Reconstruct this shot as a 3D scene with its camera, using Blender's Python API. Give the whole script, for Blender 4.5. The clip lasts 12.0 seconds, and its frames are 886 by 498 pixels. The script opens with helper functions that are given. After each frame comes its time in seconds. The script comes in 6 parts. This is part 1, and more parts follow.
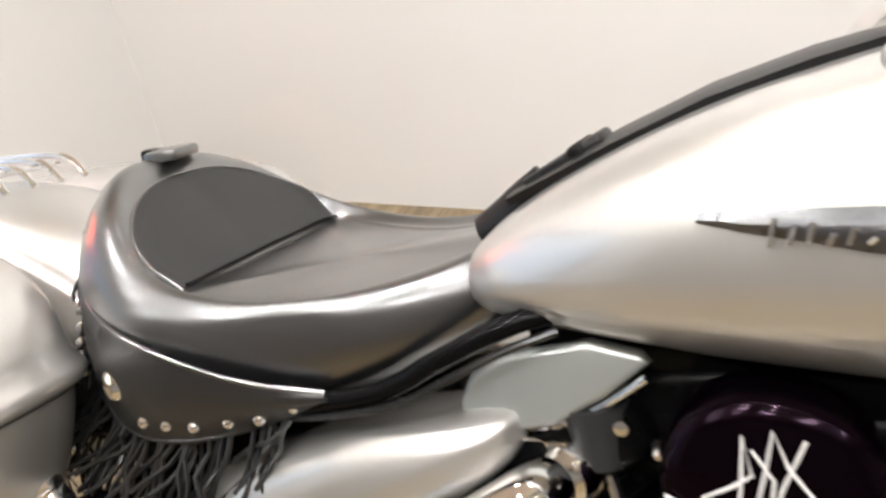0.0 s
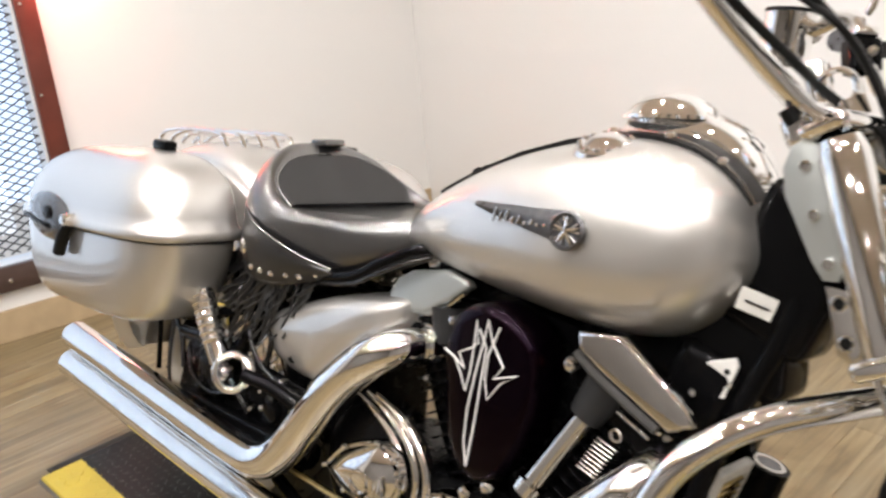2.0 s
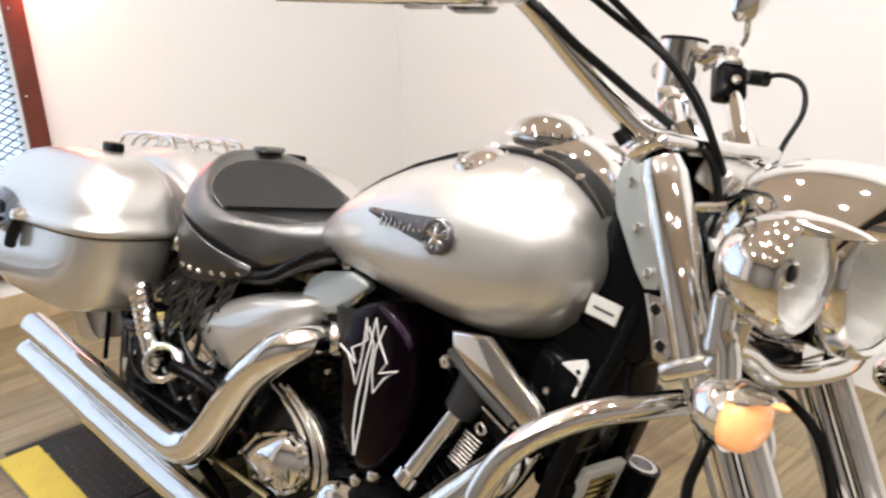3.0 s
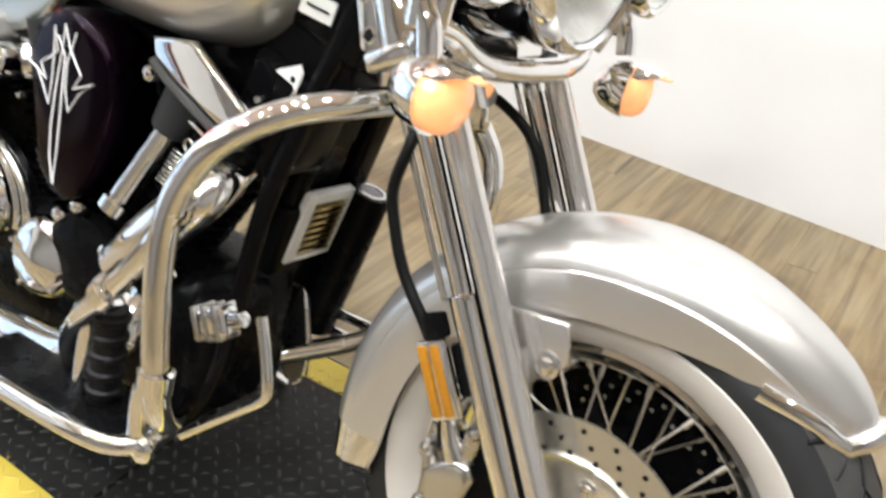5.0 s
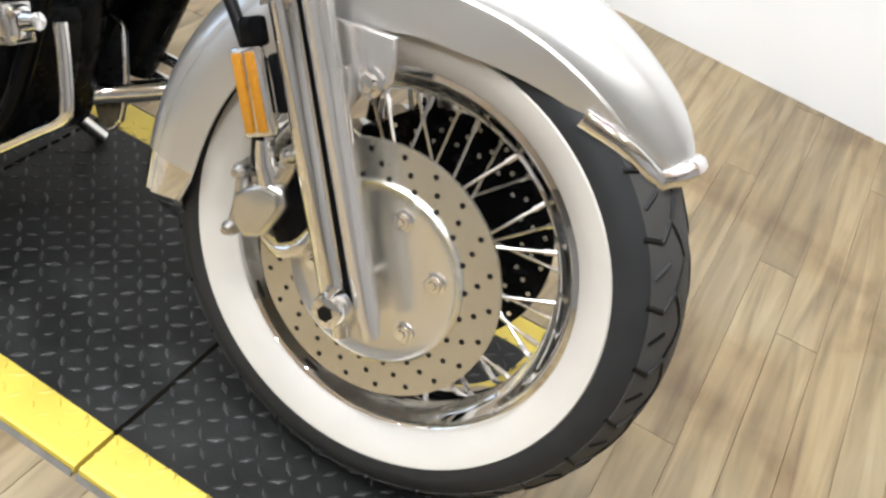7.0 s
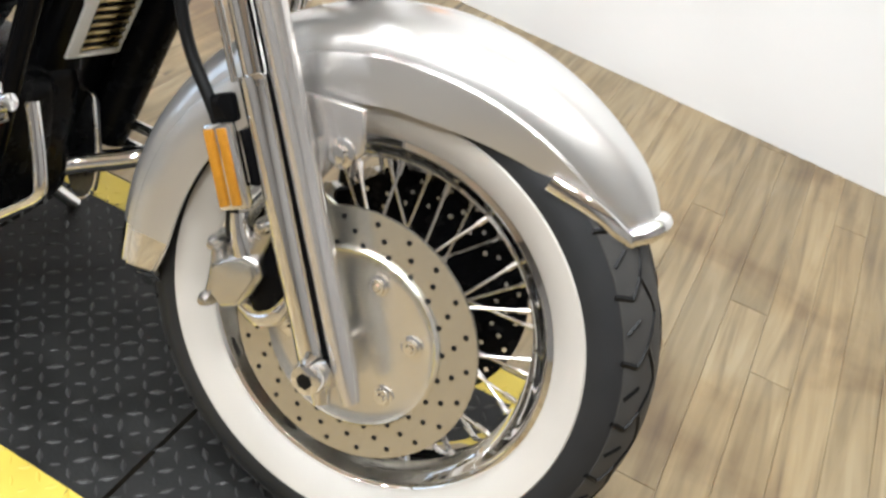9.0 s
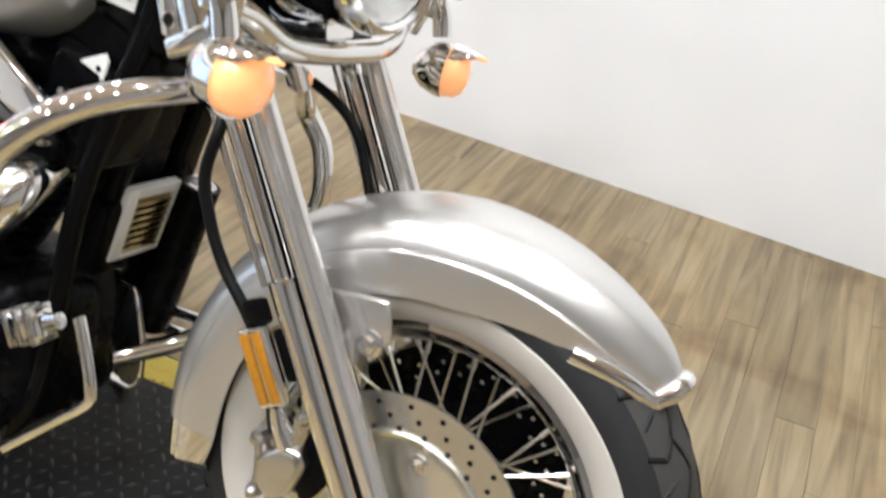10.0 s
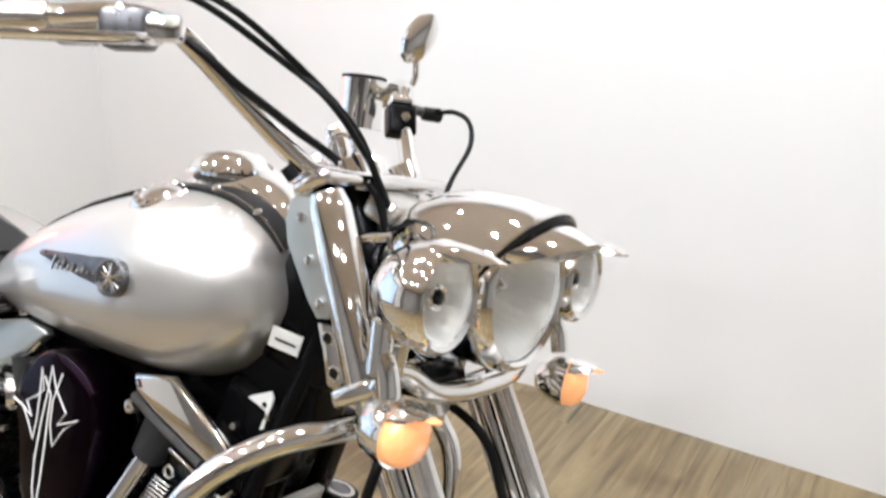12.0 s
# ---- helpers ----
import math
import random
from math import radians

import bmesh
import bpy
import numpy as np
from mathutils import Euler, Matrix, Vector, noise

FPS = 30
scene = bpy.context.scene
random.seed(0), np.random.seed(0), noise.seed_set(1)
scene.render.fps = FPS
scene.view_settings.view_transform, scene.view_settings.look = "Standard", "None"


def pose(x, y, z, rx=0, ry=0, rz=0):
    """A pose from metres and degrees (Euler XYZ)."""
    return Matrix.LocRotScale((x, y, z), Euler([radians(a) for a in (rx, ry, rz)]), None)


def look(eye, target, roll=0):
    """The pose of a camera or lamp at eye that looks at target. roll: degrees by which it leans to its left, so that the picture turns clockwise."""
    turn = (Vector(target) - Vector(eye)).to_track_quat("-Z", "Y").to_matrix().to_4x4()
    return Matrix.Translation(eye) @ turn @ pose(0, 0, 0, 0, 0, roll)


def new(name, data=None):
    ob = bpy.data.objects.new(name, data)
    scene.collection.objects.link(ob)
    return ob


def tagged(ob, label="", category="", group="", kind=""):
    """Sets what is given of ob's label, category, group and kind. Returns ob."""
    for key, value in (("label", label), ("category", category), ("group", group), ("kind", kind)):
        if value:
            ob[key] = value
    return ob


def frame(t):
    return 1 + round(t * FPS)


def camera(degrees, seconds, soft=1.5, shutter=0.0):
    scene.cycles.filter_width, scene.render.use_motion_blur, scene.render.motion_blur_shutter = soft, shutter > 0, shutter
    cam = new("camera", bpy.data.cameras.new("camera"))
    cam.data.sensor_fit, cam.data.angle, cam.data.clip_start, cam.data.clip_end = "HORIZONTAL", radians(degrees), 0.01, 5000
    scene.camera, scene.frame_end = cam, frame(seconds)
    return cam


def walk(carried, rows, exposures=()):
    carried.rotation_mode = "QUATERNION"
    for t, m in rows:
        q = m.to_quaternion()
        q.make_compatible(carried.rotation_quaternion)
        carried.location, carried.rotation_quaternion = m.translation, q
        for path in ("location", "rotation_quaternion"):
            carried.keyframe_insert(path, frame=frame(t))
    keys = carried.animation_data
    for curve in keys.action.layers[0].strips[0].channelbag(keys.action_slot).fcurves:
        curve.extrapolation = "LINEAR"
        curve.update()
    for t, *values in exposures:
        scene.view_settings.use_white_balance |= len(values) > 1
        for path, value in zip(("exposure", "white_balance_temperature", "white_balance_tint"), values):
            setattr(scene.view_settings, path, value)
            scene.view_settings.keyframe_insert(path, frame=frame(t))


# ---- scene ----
cam = camera(52.9, 12.0, soft=2.6, shutter=0.4)
PATH = [
    (0, (0.901, -0.51, 1.212), (0.132, 1.085, 0.282), -12.1),
    (0.5, (1.09, -0.61, 1.257), (0.162, 0.903, 0.336), -11.0),
    (1, (1.304, -0.618, 1.246), (0.042, 0.716, 0.452), -5.1),
    (1.5, (1.497, -0.671, 1.262), (0.089, 0.551, 0.537), -6.1),
    (2, (1.688, -0.807, 1.273), (0.313, 0.48, 0.6), -5.2),
    (2.5, (1.816, -0.82, 1.289), (0.431, 0.464, 0.63), -4.1),
    (3, (1.887, -0.737, 1.277), (0.482, 0.533, 0.635), -3.5),
    (3.5, (1.905, -0.686, 1.255), (0.608, 0.651, 0.527), -4.6),
    (5.5, (1.951, -0.642, 1.094), (1.14, 0.793, -0.039), 6.2),
    (6, (1.972, -0.637, 1.06), (1.263, 0.794, -0.144), 9.1),
    (6.5, (1.984, -0.638, 1.033), (1.372, 0.775, -0.243), 11.9),
    (7, (1.994, -0.644, 1.012), (1.473, 0.775, -0.298), 14.6),
    (9, (1.987, -0.641, 1.043), (1.478, 0.845, -0.194), 13.2),
    (9.5, (1.985, -0.63, 1.082), (1.392, 0.892, -0.072), 9.4),
    (10, (1.987, -0.628, 1.13), (1.313, 0.932, 0.076), 4.9),
    (10.5, (1.986, -0.644, 1.176), (1.213, 0.949, 0.246), 1.8),
    (11, (1.983, -0.663, 1.223), (1.113, 0.963, 0.448), 0.3),
    (11.5, (1.968, -0.683, 1.257), (1.027, 0.934, 0.549), -0.2),
    (12, (1.963, -0.709, 1.289), (1.006, 0.941, 0.688), -0.6),
]
walk(cam, [(t, look(eye, target, roll)) for t, eye, target, roll in PATH],
     exposures=[(0, -0.02, 6600, 9), (1.5, -0.10, 6700, 11), (3.5, 0.0, 6550, 9), (5.5, 0.30, 6100, 6), (7, 0.34, 6000, 6), (9, 0.26, 6060, 6), (10, 0.06, 6060, 7), (11, -0.06, 6050, 8), (12, -0.04, 6100, 8)])

# ---- light ----
world = bpy.data.worlds.new("showroom_sky")
scene.world = world
world.use_nodes = True
wn = world.node_tree.nodes
sky = wn.new("ShaderNodeTexSky")
sky.sky_type, sky.sun_disc, sky.sun_elevation, sky.sun_rotation = "NISHITA", False, radians(40), radians(100)
world.node_tree.links.new(sky.outputs[0], wn["Background"].inputs[0])
wn["Background"].inputs[1].default_value = 0.12

# The room: origin in the corner of the back wall and the window wall, u along the back wall, v towards it.
ROOM = pose(-1.35, 1.985, 0, 0, 0, -7.5)
CEILING = 2.9


def lamp(name, u, v, z, size, watts, colour=(1.0, 0.985, 0.985), shape="DISK", size_y=None, turn=(0, 0, 0)):
    data = bpy.data.lights.new(name, "AREA")
    data.shape, data.size, data.energy, data.color = shape, size, watts, colour
    if size_y:
        data.size_y = size_y
    ob = new(name, data)
    ob.matrix_world = ROOM @ pose(u, v, z, *turn)
    return ob


# ---- materials ----
def material(name, colour, rough=0.5, metal=0.0, noise_scale=40.0, vary=0.08, bump=0.02, rough_vary=0.06, coat=0.0, fine=400.0, **extra):
    m = bpy.data.materials.new(name)
    m.use_nodes = True
    n, l = m.node_tree.nodes, m.node_tree.links
    b = n["Principled BSDF"]
    b.inputs["Metallic"].default_value = metal
    b.inputs["Coat Weight"].default_value = coat
    b.inputs["Coat Roughness"].default_value = 0.04
    co = n.new("ShaderNodeTexCoord")
    big, small = n.new("ShaderNodeTexNoise"), n.new("ShaderNodeTexNoise")
    big.inputs["Scale"].default_value, small.inputs["Scale"].default_value = noise_scale, fine
    big.inputs["Detail"].default_value, small.inputs["Detail"].default_value = 4, 2
    for t in (big, small):
        l.new(co.outputs["Object"], t.inputs["Vector"])
    mix = n.new("ShaderNodeMix")
    mix.data_type = "RGBA"
    c = Vector(colour)
    mix.inputs["A"].default_value = (*(c * (1 - vary)), 1)
    mix.inputs["B"].default_value = (*[min(1, v * (1 + vary)) for v in c], 1)
    l.new(big.outputs["Fac"], mix.inputs["Factor"])
    l.new(mix.outputs["Result"], b.inputs["Base Color"])
    mr = n.new("ShaderNodeMapRange")
    mr.inputs["To Min"].default_value, mr.inputs["To Max"].default_value = max(0.0, rough - rough_vary), rough + rough_vary
    l.new(big.outputs["Fac"], mr.inputs["Value"])
    l.new(mr.outputs["Result"], b.inputs["Roughness"])
    if bump:
        bp = n.new("ShaderNodeBump")
        bp.inputs["Strength"].default_value, bp.inputs["Distance"].default_value = bump, 0.002
        l.new(small.outputs["Fac"], bp.inputs["Height"])
        l.new(bp.outputs["Normal"], b.inputs["Normal"])
    for key, value in extra.items():
        b.inputs[key.replace("_", " ")].default_value = value
    return m


SILVER = material("silver_metallic_paint", (0.575, 0.56, 0.535), 0.36, 0.82, 6, 0.03, 0.03, 0.02, coat=1.0, fine=1500, Coat_IOR=2.1)
CHROME = material("chrome", (0.88, 0.875, 0.865), 0.035, 1.0, 12, 0.03, 0.003, 0.02, fine=60)
DULL_CHROME = material("brushed_steel", (0.62, 0.60, 0.57), 0.24, 1.0, 25, 0.08, 0.02, 0.08, fine=300)
DISC = material("brake_disc_steel", (0.60, 0.57, 0.50), 0.22, 0.9, 30, 0.06, 0.02, 0.05)
BLACK = material("black_gloss_paint", (0.003, 0.003, 0.0033), 0.14, 0.0, 15, 0.2, 0.01, 0.06, Specular_IOR_Level=0.09)
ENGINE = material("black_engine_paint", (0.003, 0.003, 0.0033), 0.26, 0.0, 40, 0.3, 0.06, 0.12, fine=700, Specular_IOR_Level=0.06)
PURPLE = material("black_purple_lacquer", (0.0010, 0.0003, 0.0009), 0.13, 0.0, 8, 0.2, 0.0, 0.03, Specular_IOR_Level=0.11, Specular_Tint=(0.95, 0.62, 0.9, 1))
LEATHER = material("black_leather", (0.004, 0.004, 0.0043), 0.30, 0.0, 9, 0.15, 0.07, 0.05, fine=420, coat=1.0, Specular_IOR_Level=0.9, Coat_Roughness=0.24, Coat_IOR=2.15)
INSERT = material("grey_black_leather", (0.013, 0.013, 0.0132), 0.5, 0.0, 14, 0.45, 0.16, 0.10, fine=500, Specular_IOR_Level=0.5)
TREAD = material("worn_tread_rubber", (0.05, 0.048, 0.045), 0.6, 0.0, 30, 0.25, 0.08, 0.08, fine=500, Specular_IOR_Level=0.2)
RUBBER = material("tyre_rubber", (0.022, 0.022, 0.0225), 0.55, 0.0, 30, 0.2, 0.06, 0.08, fine=600, Specular_IOR_Level=0.2)
WHITEWALL = material("white_rubber", (0.52, 0.485, 0.435), 0.5, 0.0, 12, 0.07, 0.02, 0.05)
CABLE = material("black_cable", (0.005, 0.005, 0.005), 0.36, 0.0, 80, 0.2, 0.03, 0.08, Specular_IOR_Level=0.16)
AMBER = material("amber_lens", (1.0, 0.42, 0.16), 0.14, 0.0, 34, 0.35, 0.35, 0.05, fine=90, coat=1.0, Emission_Color=(1.0, 0.40, 0.17, 1), Emission_Strength=0.66)
REFLECTOR = material("amber_reflector", (0.36, 0.155, 0.012), 0.2, 0.0, 200, 0.25, 0.1, 0.05, fine=500)
GLASS = material("lamp_glass", (0.98, 0.98, 0.98), 0.02, 0.0, 30, 0.0, 0.20, 0.01, fine=150, Transmission_Weight=1.0, IOR=1.18)
CARRIER = material("polished_carrier", (0.78, 0.75, 0.68), 0.21, 0.9, 30, 0.04, 0.005, 0.03)
BULB = material("reflector_bowl", (0.98, 0.965, 0.92), 0.12, 0.15, 40, 0.05, 1.0, 0.06, fine=130, coat=1.0, Coat_IOR=2.0)
PINSTRIPE = material("white_pinstripe_enamel", (0.72, 0.70, 0.68), 0.35, 0.0, 60, 0.1, 0.0)
PEWTER = material("dark_pewter", (0.13, 0.13, 0.137), 0.3, 0.9, 90, 0.4, 0.2, 0.1, fine=260)
STRAP = material("strap_leather", (0.006, 0.0055, 0.0055), 0.34, 0.0, 14, 0.2, 0.1, 0.06, fine=300, Specular_IOR_Level=0.28)
SKIRT = material("black_skirt_leather", (0.009, 0.009, 0.0095), 0.38, 0.0, 12, 0.2, 0.16, 0.08, fine=300, Specular_IOR_Level=0.75)
LATCH = material("slate_latch_plastic", (0.055, 0.06, 0.07), 0.22, 0.2, 30, 0.15, 0.03, 0.05, coat=0.5)
SATIN = material("satin_aluminium", (0.42, 0.44, 0.425), 0.36, 0.75, 20, 0.05, 0.02, 0.06)
HOSE = material("black_rubber_hose", (0.006, 0.006, 0.006), 0.25, 0.0, 80, 0.2, 0.03, 0.08, Specular_IOR_Level=0.5)
FOAM = material("grey_rubber_edge", (0.16, 0.15, 0.135), 0.8, 0.0, 60, 0.5, 0.3, 0.1, fine=300)
BRASS = material("brass_strip", (0.62, 0.50, 0.26), 0.25, 1.0, 40, 0.1, 0.01, 0.05)
SHIELD = material("satin_silver_shield", (0.78, 0.755, 0.73), 0.19, 0.90, 12, 0.04, 0.01, 0.04)
TAG = material("white_tag", (0.75, 0.74, 0.70), 0.5, 0.0, 60, 0.06)
WALLPAINT = material("white_wall_paint", (0.76, 0.75, 0.735), 0.32, 0.0, 1.2, 0.025, 0.02, 0.05, fine=120)
# tones of two unseen walls, set by what chrome and silver should reflect
FAR_TONE = material("unseen_far_wall_tone", (0.17, 0.158, 0.145), 0.6, 0.0, 1.5, 0.2, 0.03)
EAST_TONE = material("unseen_east_wall_tone", (0.26, 0.245, 0.23), 0.6, 0.0, 1.5, 0.12, 0.03)
CEILPAINT = material("ceiling_paint", (0.74, 0.64, 0.525), 0.8, 0.0, 2.0, 0.04, 0.05)
RED_WOOD = material("red_stained_wood", (0.115, 0.028, 0.018), 0.42, 0.0, 6, 0.85, 0.12, 0.1, fine=130)
DARK_WOOD = material("dark_stained_wood", (0.06, 0.035, 0.028), 0.5, 0.0, 14, 0.4, 0.1, 0.1, fine=160)
BASE_WOOD = material("pine_trim", (0.44, 0.33, 0.20), 0.5, 0.0, 16, 0.2, 0.06, 0.1)
MESHBAR = material("dark_steel_mesh", (0.05, 0.045, 0.045), 0.5, 0.6, 60, 0.3, 0.0)
GLASSPANE = material("window_glass", (0.92, 0.95, 1.0), 0.02, 0.0, 3, 0.0, 0.0, 0.01, Transmission_Weight=1.0, IOR=1.1)
MAT = material("black_vinyl_mat", (0.0145, 0.0142, 0.0135), 0.42, 0.0, 7, 0.65, 0.16, 0.18, fine=260, Specular_IOR_Level=0.18)
MAT_MARK = material("worn_vinyl_ridges", (0.029, 0.0285, 0.0272), 0.40, 0.0, 9, 0.95, 0.0, 0.2, Specular_IOR_Level=0.32)
MAT_YELLOW = material("yellow_vinyl_border", (0.54, 0.41, 0.055), 0.5, 0.0, 14, 0.18, 0.06, 0.08)


def plank_material():
    """Pale grey-brown wood, grain along the plank, each plank its own tone."""
    m = material("grey_brown_planks", (0.4, 0.32, 0.22), 0.42, 0.0, 9, 0.2, 0.05, 0.08, coat=0.35, fine=240, Coat_Roughness=0.26)
    n, l = m.node_tree.nodes, m.node_tree.links
    b = n["Principled BSDF"]
    info, co, mp = n.new("ShaderNodeObjectInfo"), n.new("ShaderNodeTexCoord"), n.new("ShaderNodeMapping")
    mp.inputs["Scale"].default_value = (34, 2.6, 1)
    shift = n.new("ShaderNodeVectorMath")
    shift.operation = "ADD"
    comb = n.new("ShaderNodeCombineXYZ")
    mul = n.new("ShaderNodeMath")
    mul.operation, mul.inputs[1].default_value = "MULTIPLY", 40
    l.new(info.outputs["Random"], mul.inputs[0])
    l.new(mul.outputs[0], comb.inputs["X"])
    l.new(mul.outputs[0], comb.inputs["Y"])
    l.new(co.outputs["Object"], mp.inputs["Vector"])
    l.new(mp.outputs[0], shift.inputs[0])
    l.new(comb.outputs[0], shift.inputs[1])
    grain = n.new("ShaderNodeTexNoise")
    grain.inputs["Scale"].default_value, grain.inputs["Detail"].default_value, grain.inputs["Distortion"].default_value = 1.0, 8, 0.8
    l.new(shift.outputs[0], grain.inputs["Vector"])
    ramp = n.new("ShaderNodeValToRGB")
    e = ramp.color_ramp.elements
    e[0].position, e[0].color = 0.25, (0.138, 0.094, 0.045, 1)
    e[1].position, e[1].color = 0.72, (0.345, 0.264, 0.143, 1)
    mid = ramp.color_ramp.elements.new(0.48)
    mid.color = (0.252, 0.185, 0.092, 1)
    l.new(grain.outputs["Fac"], ramp.inputs[0])
    hsv = n.new("ShaderNodeHueSaturation")
    mr = n.new("ShaderNodeMapRange")
    mr.inputs["To Min"].default_value, mr.inputs["To Max"].default_value = 0.68, 0.92
    l.new(info.outputs["Random"], mr.inputs["Value"])
    l.new(mr.outputs["Result"], hsv.inputs["Value"])
    l.new(ramp.outputs[0], hsv.inputs["Color"])
    # grey and brown clouds that run on from plank to plank
    cloud, cloud_map, weather = n.new("ShaderNodeTexNoise"), n.new("ShaderNodeValToRGB"), n.new("ShaderNodeMix")
    place = n.new("ShaderNodeNewGeometry")
    cloud.inputs["Scale"].default_value, cloud.inputs["Detail"].default_value, cloud.inputs["Distortion"].default_value = 3.4, 6, 0.6
    l.new(place.outputs["Position"], cloud.inputs["Vector"])
    ce = cloud_map.color_ramp.elements
    ce[0].position, ce[0].color = 0.30, (0.66, 0.57, 0.46, 1)
    ce[1].position, ce[1].color = 0.66, (1.08, 1.12, 1.22, 1)
    ce.new(0.46).color = (1.0, 0.98, 0.94, 1)
    l.new(cloud.outputs["Fac"], cloud_map.inputs[0])
    weather.data_type, weather.blend_type = "RGBA", "MULTIPLY"
    weather.inputs["Factor"].default_value = 1.0
    l.new(hsv.outputs[0], weather.inputs["A"])
    l.new(cloud_map.outputs[0], weather.inputs["B"])
    # small dark knots
    knots, step, dark = n.new("ShaderNodeTexNoise"), n.new("ShaderNodeMapRange"), n.new("ShaderNodeMix")
    knots.inputs["Scale"].default_value = 0.55
    l.new(shift.outputs[0], knots.inputs["Vector"])
    step.inputs["From Min"].default_value, step.inputs["From Max"].default_value = 0.70, 0.76
    l.new(knots.outputs["Fac"], step.inputs["Value"])
    dark.data_type = "RGBA"
    dark.inputs["B"].default_value = (0.07, 0.05, 0.03, 1)
    l.new(step.outputs["Result"], dark.inputs["Factor"])
    l.new(weather.outputs["Result"], dark.inputs["A"])
    l.new(dark.outputs["Result"], b.inputs["Base Color"])
    return m


PLANK = plank_material()


# ---- building helpers ----
def finish(name, bm, mat, smooth=40):
    me = bpy.data.meshes.new(name)
    bmesh.ops.recalc_face_normals(bm, faces=bm.faces)
    bm.to_mesh(me)
    bm.free()
    me.materials.append(mat)
    for p in me.polygons:
        p.use_smooth = True
    me.set_sharp_from_angle(angle=radians(smooth))
    return me


def part(name, bm, mat, parent, label="", smooth=40):
    """One mesh object under a thing or a part."""
    ob = new(name, finish(name, bm, mat, smooth))
    ob.parent = parent
    return tagged(ob, label)


def thing(name, m, label, category, group="", kind=""):
    ob = new(name)
    ob.empty_display_size = 0.05
    ob.matrix_world = m
    return tagged(ob, label, category, group, kind)


def spline(points, steps=8):
    """Catmull-Rom through the points."""
    p = [Vector(q) for q in points]
    p = [2 * p[0] - p[1], *p, 2 * p[-1] - p[-2]]
    out = []
    for a, b, c, d in zip(p, p[1:], p[2:], p[3:]):
        for i in range(steps):
            t = i / steps
            out.append(0.5 * (2 * b + (c - a) * t + (2 * a - 5 * b + 4 * c - d) * t * t + (3 * b - a - 3 * c + d) * t ** 3))
    return out + [p[-2]]


def loft(rings, bm=None, caps=True):
    """Skins rings of equal length, end to end."""
    bm = bm or bmesh.new()
    vs = [[bm.verts.new(q) for q in r] for r in rings]
    k = len(vs[0])
    for a, b in zip(vs, vs[1:]):
        for i in range(k):
            bm.faces.new((a[i], a[(i + 1) % k], b[(i + 1) % k], b[i]))
    if caps:
        bm.faces.new(vs[0])
        bm.faces.new(vs[-1])
    return bm


def sheet(rows, bm=None):
    """Skins open rows of points."""
    bm = bm or bmesh.new()
    vs = [[bm.verts.new(q) for q in r] for r in rows]
    for a, b in zip(vs, vs[1:]):
        for i in range(len(a) - 1):
            bm.faces.new((a[i], a[i + 1], b[i + 1], b[i]))
    return bm


def thicken(bm, depth):
    geom = bm.faces[:]
    bmesh.ops.recalc_face_normals(bm, faces=geom)
    bmesh.ops.solidify(bm, geom=geom, thickness=depth)
    return bm


def tube(points, radius, sides=14, steps=8, bm=None, smoothed=True, flat=1.0):
    """A round bar along a line; radius one number or one per point."""
    n = len(points)
    line = spline(points, steps) if smoothed and n > 2 else [Vector(q) for q in points]
    radii = radius if isinstance(radius, (list, tuple)) else [radius] * n
    rs = [float(r) for r in np.interp(np.linspace(0, n - 1, len(line)), range(n), radii)]
    rings, side = [], None
    for i, q in enumerate(line):
        d = (line[min(i + 1, len(line) - 1)] - line[max(i - 1, 0)]).normalized()
        if side is None:
            side = d.orthogonal().normalized()
        side = (side - d * side.dot(d)).normalized()
        up = d.cross(side)
        rings.append([q + rs[i] * (math.cos(a) * side + flat * math.sin(a) * up) for a in np.linspace(0, 2 * math.pi, sides, endpoint=False)])
    return loft(rings, bm)


def turned(profile, m, sides=40, bm=None, cap=True):
    """Turns a profile of (radius, height) about m's z axis."""
    bm = bm or bmesh.new()
    rings = [[m @ Vector((r * math.cos(a), r * math.sin(a), h)) for a in np.linspace(0, 2 * math.pi, sides, endpoint=False)] for r, h in profile]
    return loft(rings, bm, cap)


def box(size, m=Matrix(), bevel=0.0, segments=2, bm=None):
    own = bmesh.new()
    bmesh.ops.create_cube(own, size=1, matrix=Matrix.Diagonal((*size, 1)))
    if bevel:
        bmesh.ops.bevel(own, geom=own.edges[:], offset=bevel, segments=segments, affect="EDGES", profile=0.5)
    bmesh.ops.transform(own, matrix=m, verts=own.verts)
    if bm is None:
        return own
    me = bpy.data.meshes.new("x")
    own.to_mesh(me)
    own.free()
    bm.from_mesh(me)
    bpy.data.meshes.remove(me)
    return bm


def axis_at(point, axis):
    """A pose at point whose z axis runs along axis."""
    return Matrix.Translation(point) @ Vector(axis).to_track_quat("Z", "Y").to_matrix().to_4x4()


def ball(m, r, bm=None, seg=16, rings=8):
    bm = bm or bmesh.new()
    bmesh.ops.create_uvsphere(bm, u_segments=seg, v_segments=rings, radius=r, matrix=m)
    return bm


